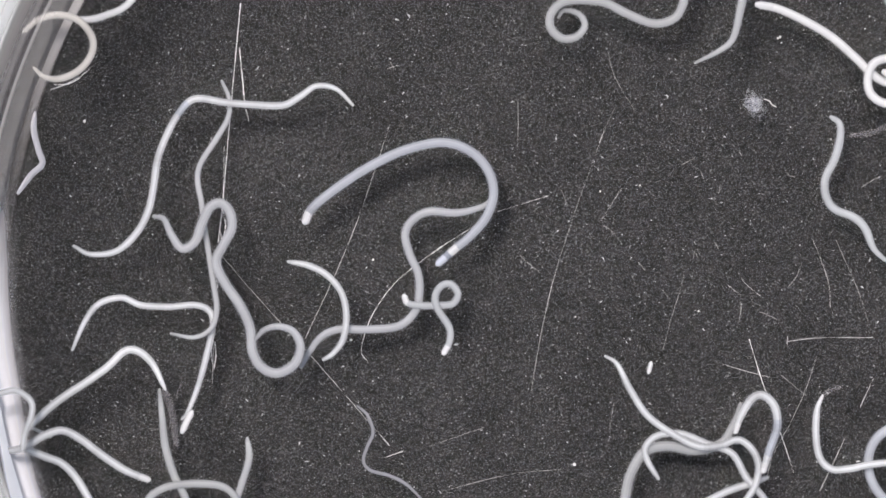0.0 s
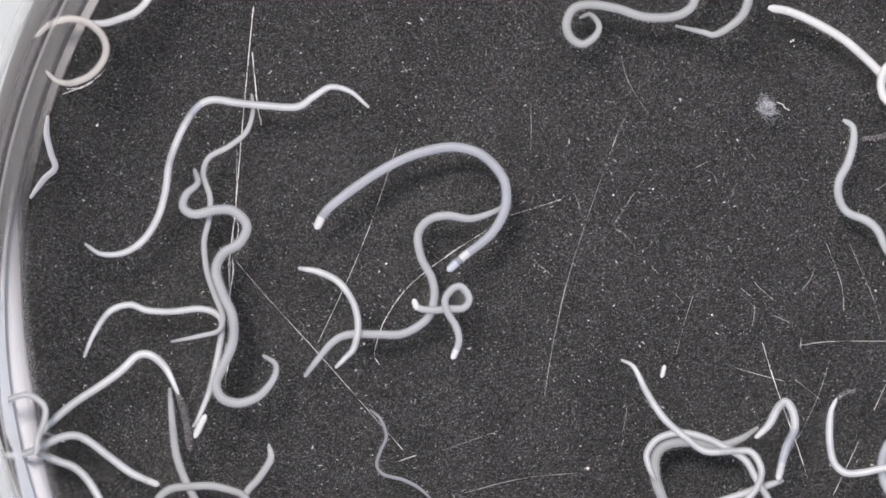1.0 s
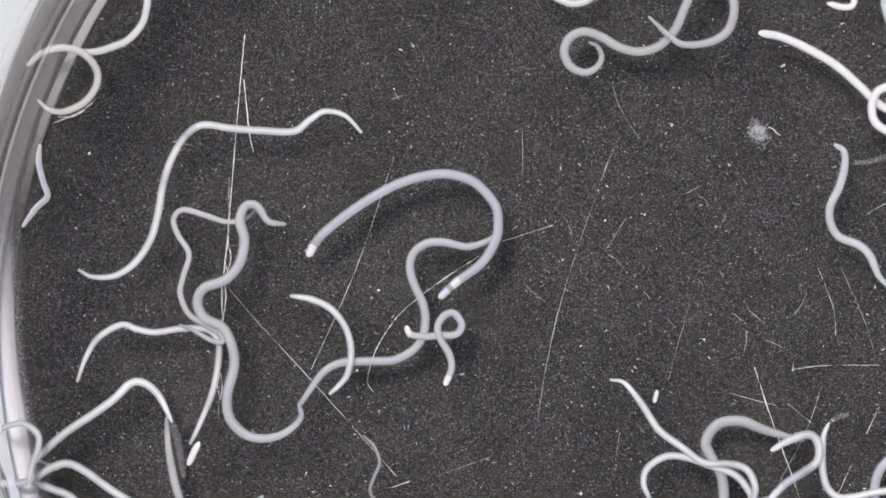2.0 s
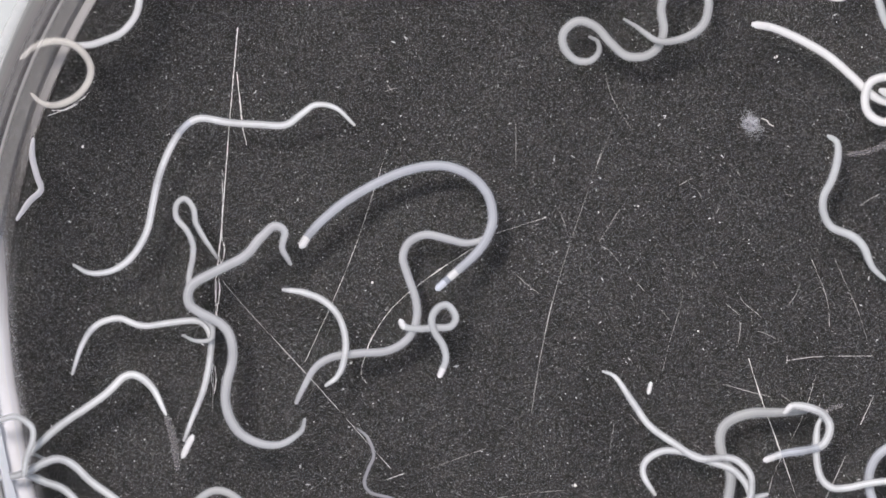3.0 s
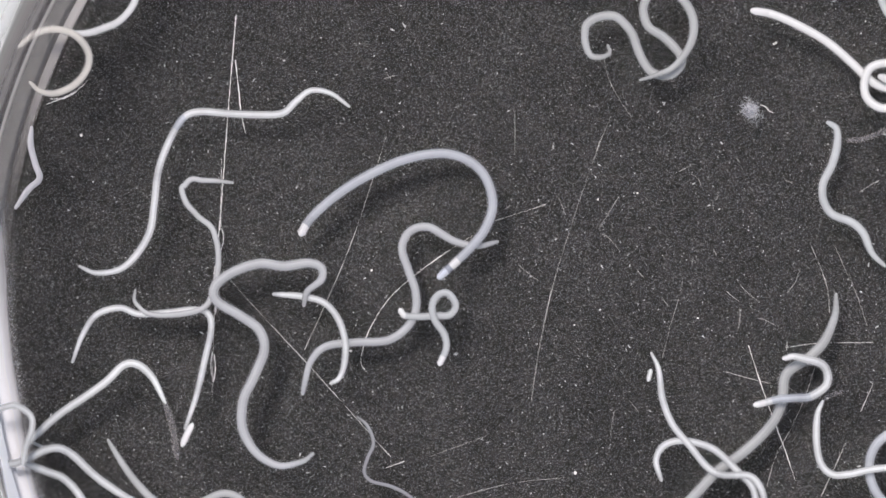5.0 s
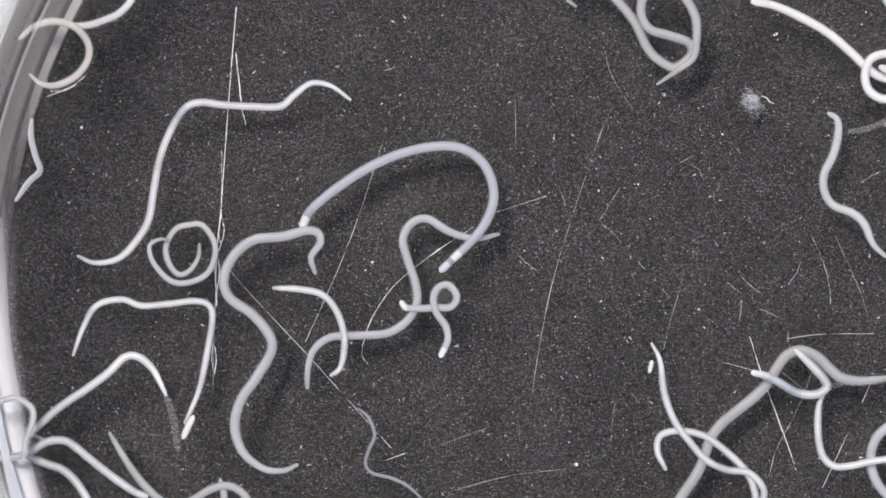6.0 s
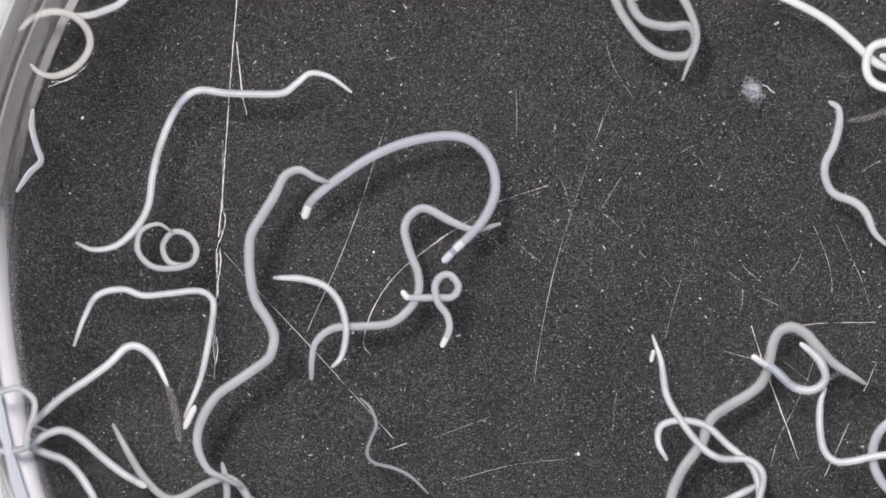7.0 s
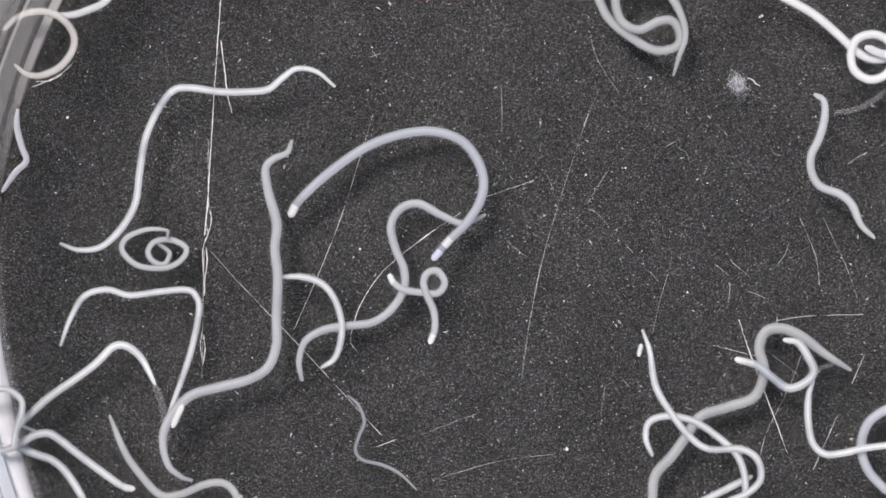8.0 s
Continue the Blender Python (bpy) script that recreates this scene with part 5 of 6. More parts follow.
    bend(curler, 8.0, [(9.15, 16.77), (9.37, 17.90), (10.51, 18.06), (11.42, 16.70), (11.77, 15.56), (12.49, 14.21), (13.98, 12.92), (15.47, 12.12), (16.81, 12.31), (17.13, 13.13), (16.66, 14.02), (15.72, 14.05), (14.37, 13.51), (13.25, 14.07), (12.83, 15.34), (13.12, 16.47), (14.47, 17.19), (15.78, 16.59), (16.70, 15.42), (17.34, 13.89), (17.39, 12.75), (16.98, 11.62), (16.57, 10.38)])
    bend(diver, 0.0, [(20.06, -10.45), (19.60, -11.78), (18.72, -13.12), (17.01, -13.58), (15.10, -13.31), (13.58, -13.69), (12.62, -15.21), (12.24, -16.93), (12.05, -18.65)])
    bend(diver, 0.5, [(19.72, -11.63), (18.88, -12.39), (17.93, -12.89), (16.21, -13.04), (14.50, -12.88), (13.35, -13.53), (12.97, -15.24), (12.70, -17.53), (12.59, -19.44)])
    bend(diver, 1.0, [(20.28, -11.76), (19.13, -12.52), (17.61, -12.97), (15.70, -12.70), (14.18, -12.89), (13.41, -13.65), (13.41, -15.18), (13.98, -16.89), (14.36, -18.80)])
    bend(diver, 1.5, [(22.01, -10.82), (20.87, -11.32), (18.96, -11.58), (17.05, -11.49), (15.91, -12.06), (15.45, -13.20), (15.82, -14.35), (16.85, -15.88), (17.60, -17.60)])
    bend(diver, 2.0, [(23.86, -11.07), (22.72, -10.76), (21.19, -10.29), (19.67, -9.71), (18.14, -9.89), (17.29, -11.03), (17.66, -12.18), (18.31, -13.33), (18.49, -15.05), (18.47, -17.15)])
    bend(diver, 3.3, [(25.14, -8.30), (23.99, -8.86), (22.46, -9.23), (20.55, -9.86), (19.21, -10.91), (19.11, -12.44), (19.63, -13.97), (19.35, -15.49), (18.57, -17.39)])
    bend(diver, 3.5, [(24.51, -6.23), (23.74, -7.37), (22.59, -8.50), (21.05, -9.63), (20.01, -10.96), (19.88, -12.29), (20.36, -13.82), (19.66, -15.34), (18.88, -16.86)])
    bend(diver, 4.0, [(23.89, -4.15), (23.76, -5.56), (23.36, -7.27), (22.12, -8.98), (21.35, -10.50), (21.71, -12.03), (21.82, -13.37), (21.12, -14.51), (19.20, -15.25), (17.67, -15.81), (15.76, -16.56)])
    bend(diver, 4.5, [(24.13, -3.14), (24.30, -4.67), (24.01, -6.38), (23.12, -7.89), (22.27, -9.22), (22.52, -10.55), (22.50, -12.08), (21.53, -13.40), (20.18, -14.53), (18.27, -15.46), (16.74, -16.20), (15.20, -16.94)])
    bend(diver, 5.8, [(30.25, -6.67), (29.10, -7.41), (27.19, -7.96), (25.86, -7.75), (24.54, -6.98), (23.40, -6.77), (22.44, -7.71), (21.28, -9.41), (19.55, -11.10), (18.20, -12.61), (17.79, -14.69), (17.01, -16.78), (16.04, -18.10)])
    bend(diver, 6.0, [(30.61, -8.92), (29.73, -9.02), (28.13, -9.15), (26.84, -8.98), (26.05, -8.40), (25.26, -7.60), (24.54, -7.17), (23.82, -7.05), (23.02, -7.42), (22.36, -8.28), (21.70, -9.34), (20.74, -10.24), (19.58, -11.14), (18.62, -11.93), (17.89, -12.87), (17.53, -13.89), (17.14, -14.88), (16.56, -15.82), (15.98, -16.61), (15.09, -17.93)])
    bend(diver, 6.5, [(28.92, -10.80), (27.33, -10.21), (26.01, -9.24), (25.27, -7.71), (24.33, -6.94), (23.19, -6.93), (22.22, -8.05), (21.06, -9.75), (19.34, -10.86), (17.80, -12.17), (17.01, -14.25), (15.84, -16.14), (15.25, -17.65), (15.04, -19.17)])
    bend(diver, 7.0, [(28.21, -10.09), (27.16, -9.39), (26.07, -8.65), (25.02, -7.53), (24.20, -6.61), (23.29, -6.21), (22.49, -6.51), (22.06, -7.26), (21.85, -8.25), (21.61, -9.23), (21.18, -9.99), (20.33, -10.70), (19.03, -11.44), (17.99, -12.14), (17.48, -12.97), (17.24, -13.81), (16.66, -14.60), (15.88, -15.61), (15.30, -16.74), (15.02, -17.58), (14.65, -19.21)])
    bend(diver, 7.5, [(27.74, -10.30), (26.12, -9.21), (24.63, -7.47), (23.51, -6.31), (22.57, -6.30), (21.90, -7.42), (21.75, -9.13), (20.97, -10.64), (19.24, -11.56), (17.70, -12.67), (16.73, -14.17), (15.37, -15.86), (14.95, -17.94), (14.92, -19.65)])
    bend(diver, 8.0, [(28.06, -9.69), (26.38, -8.58), (24.89, -7.40), (23.57, -6.79), (22.43, -6.95), (21.94, -8.08), (22.24, -9.61), (21.55, -11.31), (19.82, -11.95), (17.90, -12.54), (16.91, -13.85), (15.92, -15.15), (14.75, -16.46), (14.51, -18.16), (14.47, -19.87)])
    bend(hooker, 0.0, [(19.57, -12.29), (19.95, -11.15), (20.71, -10.01), (21.47, -9.82), (22.23, -10.58), (22.41, -11.91), (21.92, -13.43), (21.47, -14.94)])
    bend(hooker, 0.5, [(19.46, -12.33), (19.92, -11.19), (20.67, -10.17), (21.43, -10.05), (22.11, -10.81), (22.27, -12.14), (21.81, -13.28), (21.50, -14.98)])
    bend(hooker, 1.0, [(20.09, -12.34), (20.92, -11.51), (21.49, -10.45), (22.06, -9.99), (22.56, -10.75), (22.63, -11.89), (22.06, -13.21), (21.60, -15.11)])
    bend(hooker, 1.5, [(20.94, -11.82), (21.89, -11.37), (22.65, -10.50), (23.41, -10.12), (23.79, -11.07), (23.40, -12.59), (22.45, -13.91), (21.69, -14.86)])
    bend(hooker, 2.0, [(21.64, -11.56), (22.78, -10.92), (24.11, -10.55), (24.75, -11.20), (24.67, -12.34), (23.72, -13.09), (22.57, -13.84), (21.62, -14.79)])
    bend(hooker, 3.3, [(23.03, -8.80), (23.49, -8.31), (24.63, -8.51), (25.57, -9.01), (26.05, -9.96), (25.55, -11.10), (24.41, -11.47), (22.89, -11.64), (21.56, -12.01)])
    bend(hooker, 3.5, [(22.47, -8.07), (22.86, -7.39), (23.99, -7.40), (25.13, -7.79), (25.69, -8.67), (25.30, -9.80), (23.96, -10.47), (22.63, -10.80), (21.38, -11.21)])
    bend(hooker, 4.0, [(22.58, -7.98), (22.97, -7.23), (24.11, -7.12), (25.25, -7.51), (25.62, -8.39), (25.42, -9.52), (24.08, -10.20), (22.94, -10.53), (21.61, -11.01)])
    bend(hooker, 4.5, [(22.62, -7.35), (23.20, -6.83), (24.71, -6.92), (25.58, -7.50), (25.83, -8.45), (25.06, -9.39), (23.92, -9.75), (22.78, -10.12), (21.56, -10.56)])
    bend(hooker, 5.8, [(23.65, -6.93), (24.78, -7.89), (25.71, -8.66), (25.51, -9.41), (24.19, -9.77), (22.87, -9.38), (21.74, -8.80), (20.42, -8.59)])
    bend(hooker, 6.0, [(23.58, -7.04), (23.84, -7.27), (24.92, -8.35), (25.63, -9.30), (25.24, -9.86), (24.45, -10.00), (23.47, -9.77), (22.53, -9.19), (21.59, -8.68), (20.76, -8.48)])
    bend(hooker, 6.5, [(23.82, -7.28), (24.74, -8.42), (25.49, -9.57), (25.10, -10.32), (23.96, -10.42), (22.83, -9.91), (21.90, -8.76), (20.67, -8.10)])
    bend(hooker, 7.0, [(23.83, -7.33), (24.54, -7.91), (25.13, -8.60), (25.42, -9.58), (24.99, -10.22), (24.20, -10.44), (23.29, -10.20), (22.55, -9.54), (21.91, -8.93), (21.24, -8.54), (20.68, -8.15)])
    bend(hooker, 7.5, [(23.63, -7.35), (24.49, -8.00), (25.30, -9.15), (25.21, -10.09), (24.26, -10.64), (22.94, -10.24), (21.83, -9.09), (20.51, -8.50)])
    bend(hooker, 8.0, [(23.54, -7.52), (24.44, -7.74), (25.10, -8.70), (25.45, -9.66), (24.87, -10.40), (23.72, -10.75), (22.61, -9.96), (21.68, -9.18), (20.37, -8.76)])
    bend(tangle_a, 0.0, [(10.87, -7.18), (11.70, -7.75), (12.58, -9.46), (13.72, -11.17), (15.43, -12.43), (17.14, -13.26), (18.66, -13.19), (19.80, -12.81), (20.75, -13.45), (21.20, -14.59), (20.94, -15.92), (20.37, -16.87), (19.99, -17.82)])
    bend(tangle_a, 1.0, [(11.10, -7.21), (11.93, -7.71), (12.80, -9.42), (13.94, -11.13), (15.46, -12.47), (16.78, -13.34), (18.68, -13.31), (19.82, -13.43), (20.47, -14.57), (20.20, -15.71), (19.44, -16.65), (18.67, -17.22)])
    bend(tangle_a, 2.0, [(10.86, -6.83), (11.81, -7.07), (12.94, -8.48), (14.07, -10.20), (15.59, -11.36), (17.10, -12.43), (18.82, -12.52), (19.96, -12.91), (20.52, -14.05), (20.32, -15.19), (19.94, -16.14)])
    bend(tangle_a, 3.3, [(10.70, -6.87), (11.57, -7.38), (12.69, -9.10), (13.82, -10.63), (15.52, -11.86), (17.22, -12.83), (18.93, -12.77), (19.88, -13.08), (20.63, -13.92), (20.73, -15.07), (20.42, -16.20)])
    bend(tangle_a, 3.5, [(11.12, -6.99), (12.06, -7.53), (13.00, -8.95), (14.13, -10.48), (15.83, -11.63), (17.34, -12.52), (18.66, -12.99), (19.80, -13.08), (20.75, -13.58), (21.31, -14.73), (21.11, -15.87)])
    bend(tangle_a, 4.0, [(13.70, -6.59), (14.27, -7.54), (14.82, -9.26), (15.57, -10.98), (16.69, -12.20), (17.82, -13.47), (19.15, -14.05), (21.05, -14.18), (21.81, -14.84), (21.99, -15.79), (21.60, -16.74)])
    bend(tangle_a, 4.5, [(14.06, -6.50), (14.50, -7.57), (14.75, -9.47), (15.41, -11.19), (16.53, -12.53), (17.65, -13.87), (18.98, -14.57), (20.68, -14.56), (21.43, -15.44), (21.61, -16.58), (21.41, -17.53)])
    bend(tangle_a, 5.8, [(13.96, -6.44), (14.52, -7.59), (14.76, -9.68), (15.49, -11.58), (16.61, -13.11), (17.73, -14.56), (19.05, -14.96), (20.57, -15.24), (21.31, -16.20), (21.30, -17.34), (21.10, -18.28)])
    bend(tangle_a, 6.0, [(13.96, -6.41), (14.52, -7.63), (14.76, -9.72), (15.42, -11.62), (16.50, -13.15), (17.54, -14.30), (18.86, -14.96), (20.38, -15.21), (21.31, -16.24), (21.30, -17.38)])
    bend(tangle_a, 6.5, [(14.02, -6.59), (14.46, -7.73), (14.73, -10.01), (15.46, -12.10), (16.58, -13.63), (17.70, -14.78), (19.97, -15.00), (21.09, -15.78), (21.27, -16.92), (20.87, -18.05)])
    bend(tangle_a, 7.0, [(13.92, -6.62), (14.46, -8.34), (14.80, -10.62), (15.73, -12.34), (17.03, -14.06), (18.34, -14.92), (20.23, -15.06), (21.17, -16.02), (20.95, -17.53), (20.56, -18.66)])
    bend(tangle_a, 7.5, [(14.08, -6.62), (14.62, -8.22), (14.84, -10.49), (15.57, -12.21), (16.67, -13.75), (17.98, -14.79), (19.87, -14.94), (21.18, -15.72), (21.42, -17.05), (20.76, -18.17)])
    bend(tangle_a, 8.0, [(14.09, -6.64), (14.54, -8.05), (14.86, -10.34), (15.76, -12.07), (17.04, -13.81), (18.35, -14.72), (20.43, -14.77), (21.55, -15.45), (21.78, -16.78), (20.92, -17.71), (19.58, -18.24)])
    bend(tangle_b, 0.0, [(14.49, -15.48), (13.73, -14.23), (13.62, -13.28), (14.49, -12.52), (16.02, -12.44), (17.73, -13.09), (19.44, -13.77), (20.39, -15.37), (21.53, -16.70), (22.10, -17.65)])
    bend(tangle_b, 0.5, [(14.08, -15.02), (13.13, -13.69), (13.32, -12.74), (14.27, -12.17), (15.60, -11.98), (17.32, -12.44), (18.84, -13.12), (19.79, -14.07), (20.55, -15.60), (21.50, -16.74), (22.06, -17.88)])
    bend(tangle_b, 1.0, [(13.38, -15.33), (12.92, -14.38), (12.81, -13.43), (13.57, -12.48), (15.09, -12.10), (16.81, -12.48), (18.33, -13.25), (19.46, -14.01), (20.22, -15.34), (21.17, -16.87)])
    bend(tangle_b, 1.5, [(13.69, -15.33), (13.01, -14.11), (13.01, -13.16), (13.77, -12.33), (15.30, -12.03), (17.01, -12.42), (18.91, -13.07), (19.86, -14.14), (20.23, -15.66), (20.61, -16.80)])
    bend(tangle_b, 2.0, [(13.49, -14.98), (13.04, -13.83), (13.31, -12.80), (14.46, -12.05), (15.79, -12.06), (17.69, -12.72), (19.22, -13.30), (20.16, -14.45), (20.54, -15.59)])
    bend(tangle_b, 3.3, [(14.55, -15.22), (13.61, -13.88), (13.70, -12.92), (14.77, -12.29), (16.29, -12.38), (17.81, -12.96), (19.52, -13.55), (20.46, -14.51), (20.83, -15.66), (21.01, -16.80)])
    bend(tangle_b, 3.5, [(15.05, -15.18), (14.03, -13.92), (13.93, -12.96), (14.70, -12.32), (16.03, -12.15), (17.93, -12.62), (19.83, -12.94), (20.89, -13.41), (21.45, -14.56), (21.32, -15.70)])
    bend(tangle_b, 4.0, [(14.78, -15.06), (14.49, -13.84), (14.80, -12.89), (16.14, -12.33), (18.04, -12.73), (19.56, -13.69), (21.07, -14.47), (21.44, -15.42), (21.62, -16.57)])
    bend(tangle_b, 4.5, [(14.62, -15.11), (14.33, -13.66), (15.03, -12.72), (16.36, -12.43), (18.26, -12.95), (19.76, -14.30), (20.70, -15.26), (21.07, -16.21), (21.25, -17.36)])
    bend(tangle_b, 5.8, [(14.82, -15.00), (14.34, -13.86), (14.55, -12.72), (15.69, -12.36), (17.21, -12.68), (18.34, -13.34), (19.65, -14.68), (20.58, -15.64), (20.83, -16.97), (20.93, -18.11)])
    bend(tangle_b, 6.0, [(14.82, -14.93), (14.27, -13.71), (14.47, -12.65), (15.69, -12.32), (17.39, -12.68), (18.90, -13.76), (20.21, -15.11), (20.76, -16.44), (20.86, -17.58)])
    bend(tangle_b, 6.5, [(14.79, -15.14), (14.21, -13.81), (14.41, -12.67), (15.67, -12.31), (17.37, -12.79), (18.87, -13.87), (20.18, -15.21), (20.66, -16.36), (20.71, -17.69)])
    bend(tangle_b, 7.0, [(14.76, -14.99), (14.20, -13.84), (14.41, -12.71), (15.74, -12.35), (17.45, -12.76), (18.94, -14.11), (20.25, -15.26), (20.81, -16.41), (20.98, -17.74)])
    bend(tangle_b, 7.5, [(14.70, -15.05), (14.16, -13.71), (14.44, -12.77), (15.77, -12.34), (17.47, -12.90), (19.15, -14.18), (20.27, -15.34), (20.81, -16.68), (20.79, -18.00)])
    bend(tangle_b, 8.0, [(14.56, -15.09), (14.14, -13.93), (14.43, -12.80), (15.77, -12.46), (17.47, -12.88), (19.15, -14.07), (20.25, -15.24), (20.71, -16.58), (20.74, -18.29)])
    bend(arch, 0.0, [(-9.29, 1.83), (-8.79, 2.78), (-7.00, 4.22), (-4.72, 5.67), (-2.44, 6.70), (0.04, 7.16), (1.94, 6.51), (3.08, 5.18), (3.39, 3.65), (2.89, 2.13), (1.75, 0.80), (0.61, -0.15), (-0.34, -0.99)])
    bend(arch, 2.0, [(-9.39, 1.75), (-8.66, 2.88), (-7.28, 4.06), (-5.44, 5.34), (-3.53, 6.36), (-1.81, 6.92), (-0.21, 7.10), (1.24, 6.79), (2.15, 6.21), (3.14, 5.02), (3.36, 3.95), (3.20, 2.66), (2.27, 1.10), (0.55, -0.19), (-0.53, -1.17)])
    bend(arch, 3.5, [(-9.45, 1.84), (-8.95, 2.56), (-7.91, 3.65), (-6.45, 4.82), (-4.73, 5.79), (-2.82, 6.65), (-1.06, 7.09), (0.50, 7.07), (2.05, 6.41), (2.92, 5.52), (3.36, 4.45), (3.43, 3.27), (2.81, 1.83), (1.50, 0.40), (-0.23, -1.15)])
    bend(arch, 7.0, [(-9.32, 1.76), (-8.89, 2.71), (-7.81, 3.68), (-6.93, 4.31), (-5.09, 5.50), (-3.14, 6.38), (-1.16, 6.88), (0.67, 7.00), (1.95, 6.64), (2.93, 5.76), (3.48, 4.46), (3.49, 3.05), (2.86, 1.58), (1.86, 0.38), (0.97, -0.44), (0.01, -1.38)])
    bend(arch, 8.0, [(-9.30, 1.70), (-8.70, 2.63), (-6.95, 4.22), (-4.44, 5.94), (-2.13, 6.82), (0.15, 7.07), (2.04, 6.52), (3.15, 5.35), (3.68, 3.82), (3.44, 2.30), (2.45, 0.81), (1.29, -0.30), (0.23, -1.48)])
    bend(wave, 0.0, [(3.47, 3.66), (2.71, 2.90), (0.99, 2.44), (-0.92, 2.52), (-2.06, 1.95), (-2.56, 0.99), (-2.25, -0.34), (-1.68, -1.68), (-1.60, -3.01), (-1.87, -4.16), (-3.01, -5.19), (-5.11, -5.42), (-7.02, -5.42), (-8.16, -5.87), (-9.00, -6.90), (-9.58, -7.97)])
    bend(wave, 1.0, [(3.27, 3.34), (2.77, 2.88), (1.06, 2.31), (-0.66, 2.51), (-1.88, 2.20), (-2.57, 1.25), (-2.38, -0.27), (-1.62, -1.80), (-1.51, -3.14), (-2.01, -4.47), (-3.54, -5.42), (-5.25, -5.49), (-7.16, -5.49), (-8.30, -5.98), (-9.45, -7.31), (-10.18, -8.27)])
    bend(wave, 3.5, [(3.70, 2.82), (2.85, 1.99), (1.70, 1.73), (0.37, 2.09), (-0.96, 2.48), (-2.11, 2.11), (-2.65, 1.08), (-2.32, -0.25), (-1.84, -1.79), (-1.78, -3.12), (-2.36, -4.45), (-3.71, -5.28), (-5.61, -5.45), (-7.53, -5.74), (-8.68, -6.49), (-9.38, -7.82), (-9.81, -8.84)])
    bend(wave, 4.5, [(3.80, 1.21), (2.46, 0.92), (0.94, 1.25), (-0.76, 2.18), (-2.10, 1.93), (-2.65, 0.79), (-2.21, -0.74), (-1.77, -2.08), (-1.78, -3.41), (-2.37, -4.55), (-3.71, -5.41), (-6.00, -5.53), (-7.91, -5.82), (-8.87, -6.76), (-9.27, -7.90), (-9.59, -8.92)])
    bend(wave, 6.5, [(3.84, 1.06), (2.20, 0.77), (0.49, 1.25), (-1.02, 2.15), (-2.05, 1.86), (-2.63, 0.84), (-2.38, -0.50), (-1.84, -2.21), (-1.78, -3.55), (-2.44, -4.68), (-3.78, -5.50), (-5.69, -5.66), (-7.59, -5.75), (-8.74, -6.57), (-9.14, -7.82), (-9.16, -9.15)])
    bend(wave, 7.0, [(3.81, 1.04), (2.10, 0.68), (0.58, 1.24), (-1.12, 2.14), (-2.07, 1.85), (-2.62, 0.83), (-2.30, -0.70), (-1.75, -2.23), (-1.77, -3.56), (-2.48, -4.69), (-3.71, -5.54), (-5.61, -5.71), (-7.51, -5.83), (-8.67, -6.69), (-8.99, -7.82), (-9.05, -9.16)])
    bend(wave, 8.0, [(3.73, 1.35), (2.27, 0.82), (0.76, 1.43), (-0.74, 2.23), (-1.97, 1.89), (-2.61, 0.76), (-2.34, -0.77), (-1.81, -2.12), (-1.84, -3.45), (-2.64, -4.76), (-4.00, -5.68), (-5.91, -5.89), (-7.44, -6.15), (-8.60, -6.89), (-9.02, -8.21), (-8.86, -9.43)])
    bend(arc, 0.0, [(-10.42, -0.84), (-9.09, -1.10), (-7.76, -1.79), (-6.81, -3.01), (-6.51, -4.53), (-6.73, -6.05), (-7.38, -7.00), (-8.07, -7.46)])
    bend(arc, 1.0, [(-10.56, -1.02), (-9.22, -1.28), (-7.90, -1.97), (-6.95, -3.31), (-6.61, -4.83), (-6.88, -6.35), (-7.53, -7.11), (-8.10, -7.68)])
    bend(arc, 3.5, [(-10.81, -1.20), (-9.37, -1.40), (-8.04, -1.91), (-7.02, -2.87), (-6.54, -4.39), (-6.63, -5.92), (-7.06, -7.05), (-7.83, -7.62)])
    bend(arc, 4.5, [(-11.27, -2.15), (-9.37, -2.36), (-7.85, -2.83), (-6.92, -3.91), (-6.48, -5.43), (-6.57, -6.95), (-6.96, -7.90), (-7.54, -8.27)])
    bend(arc, 6.5, [(-11.39, -2.38), (-9.61, -2.48), (-8.10, -2.88), (-7.17, -4.03), (-6.70, -5.56), (-6.75, -6.88), (-7.03, -7.83), (-7.61, -8.31)])
    bend(arc, 7.0, [(-11.43, -2.34), (-9.53, -2.45), (-8.02, -2.96), (-7.09, -4.04), (-6.66, -5.56), (-6.75, -6.89), (-7.07, -7.83), (-7.61, -8.39)])
    bend(arc, 8.0, [(-9.98, -2.46), (-8.65, -2.50), (-7.33, -2.99), (-6.49, -4.08), (-6.07, -5.61), (-6.18, -6.93), (-6.63, -8.06), (-7.48, -8.61)])
    bend(drifter, 0.0, [(-24.90, 0.23), (-23.76, -0.34), (-22.04, -0.15), (-20.71, 0.99), (-19.87, 2.51), (-19.49, 4.23), (-19.19, 6.13), (-18.43, 8.03), (-17.48, 9.56), (-16.52, 10.13), (-14.62, 9.86), (-12.72, 9.71), (-10.81, 9.67), (-9.67, 10.24), (-8.53, 10.97), (-7.20, 10.77), (-6.05, 9.67)])
    bend(drifter, 1.0, [(-24.95, 0.61), (-23.88, -0.04), (-22.36, 0.04), (-21.03, 0.91), (-20.07, 2.43), (-19.57, 4.14), (-19.30, 6.04), (-18.61, 7.95), (-17.58, 9.66), (-16.44, 10.30), (-14.73, 10.11), (-12.82, 9.91), (-10.73, 9.83), (-9.59, 10.52), (-8.44, 11.16), (-7.11, 10.85), (-5.90, 9.82)])
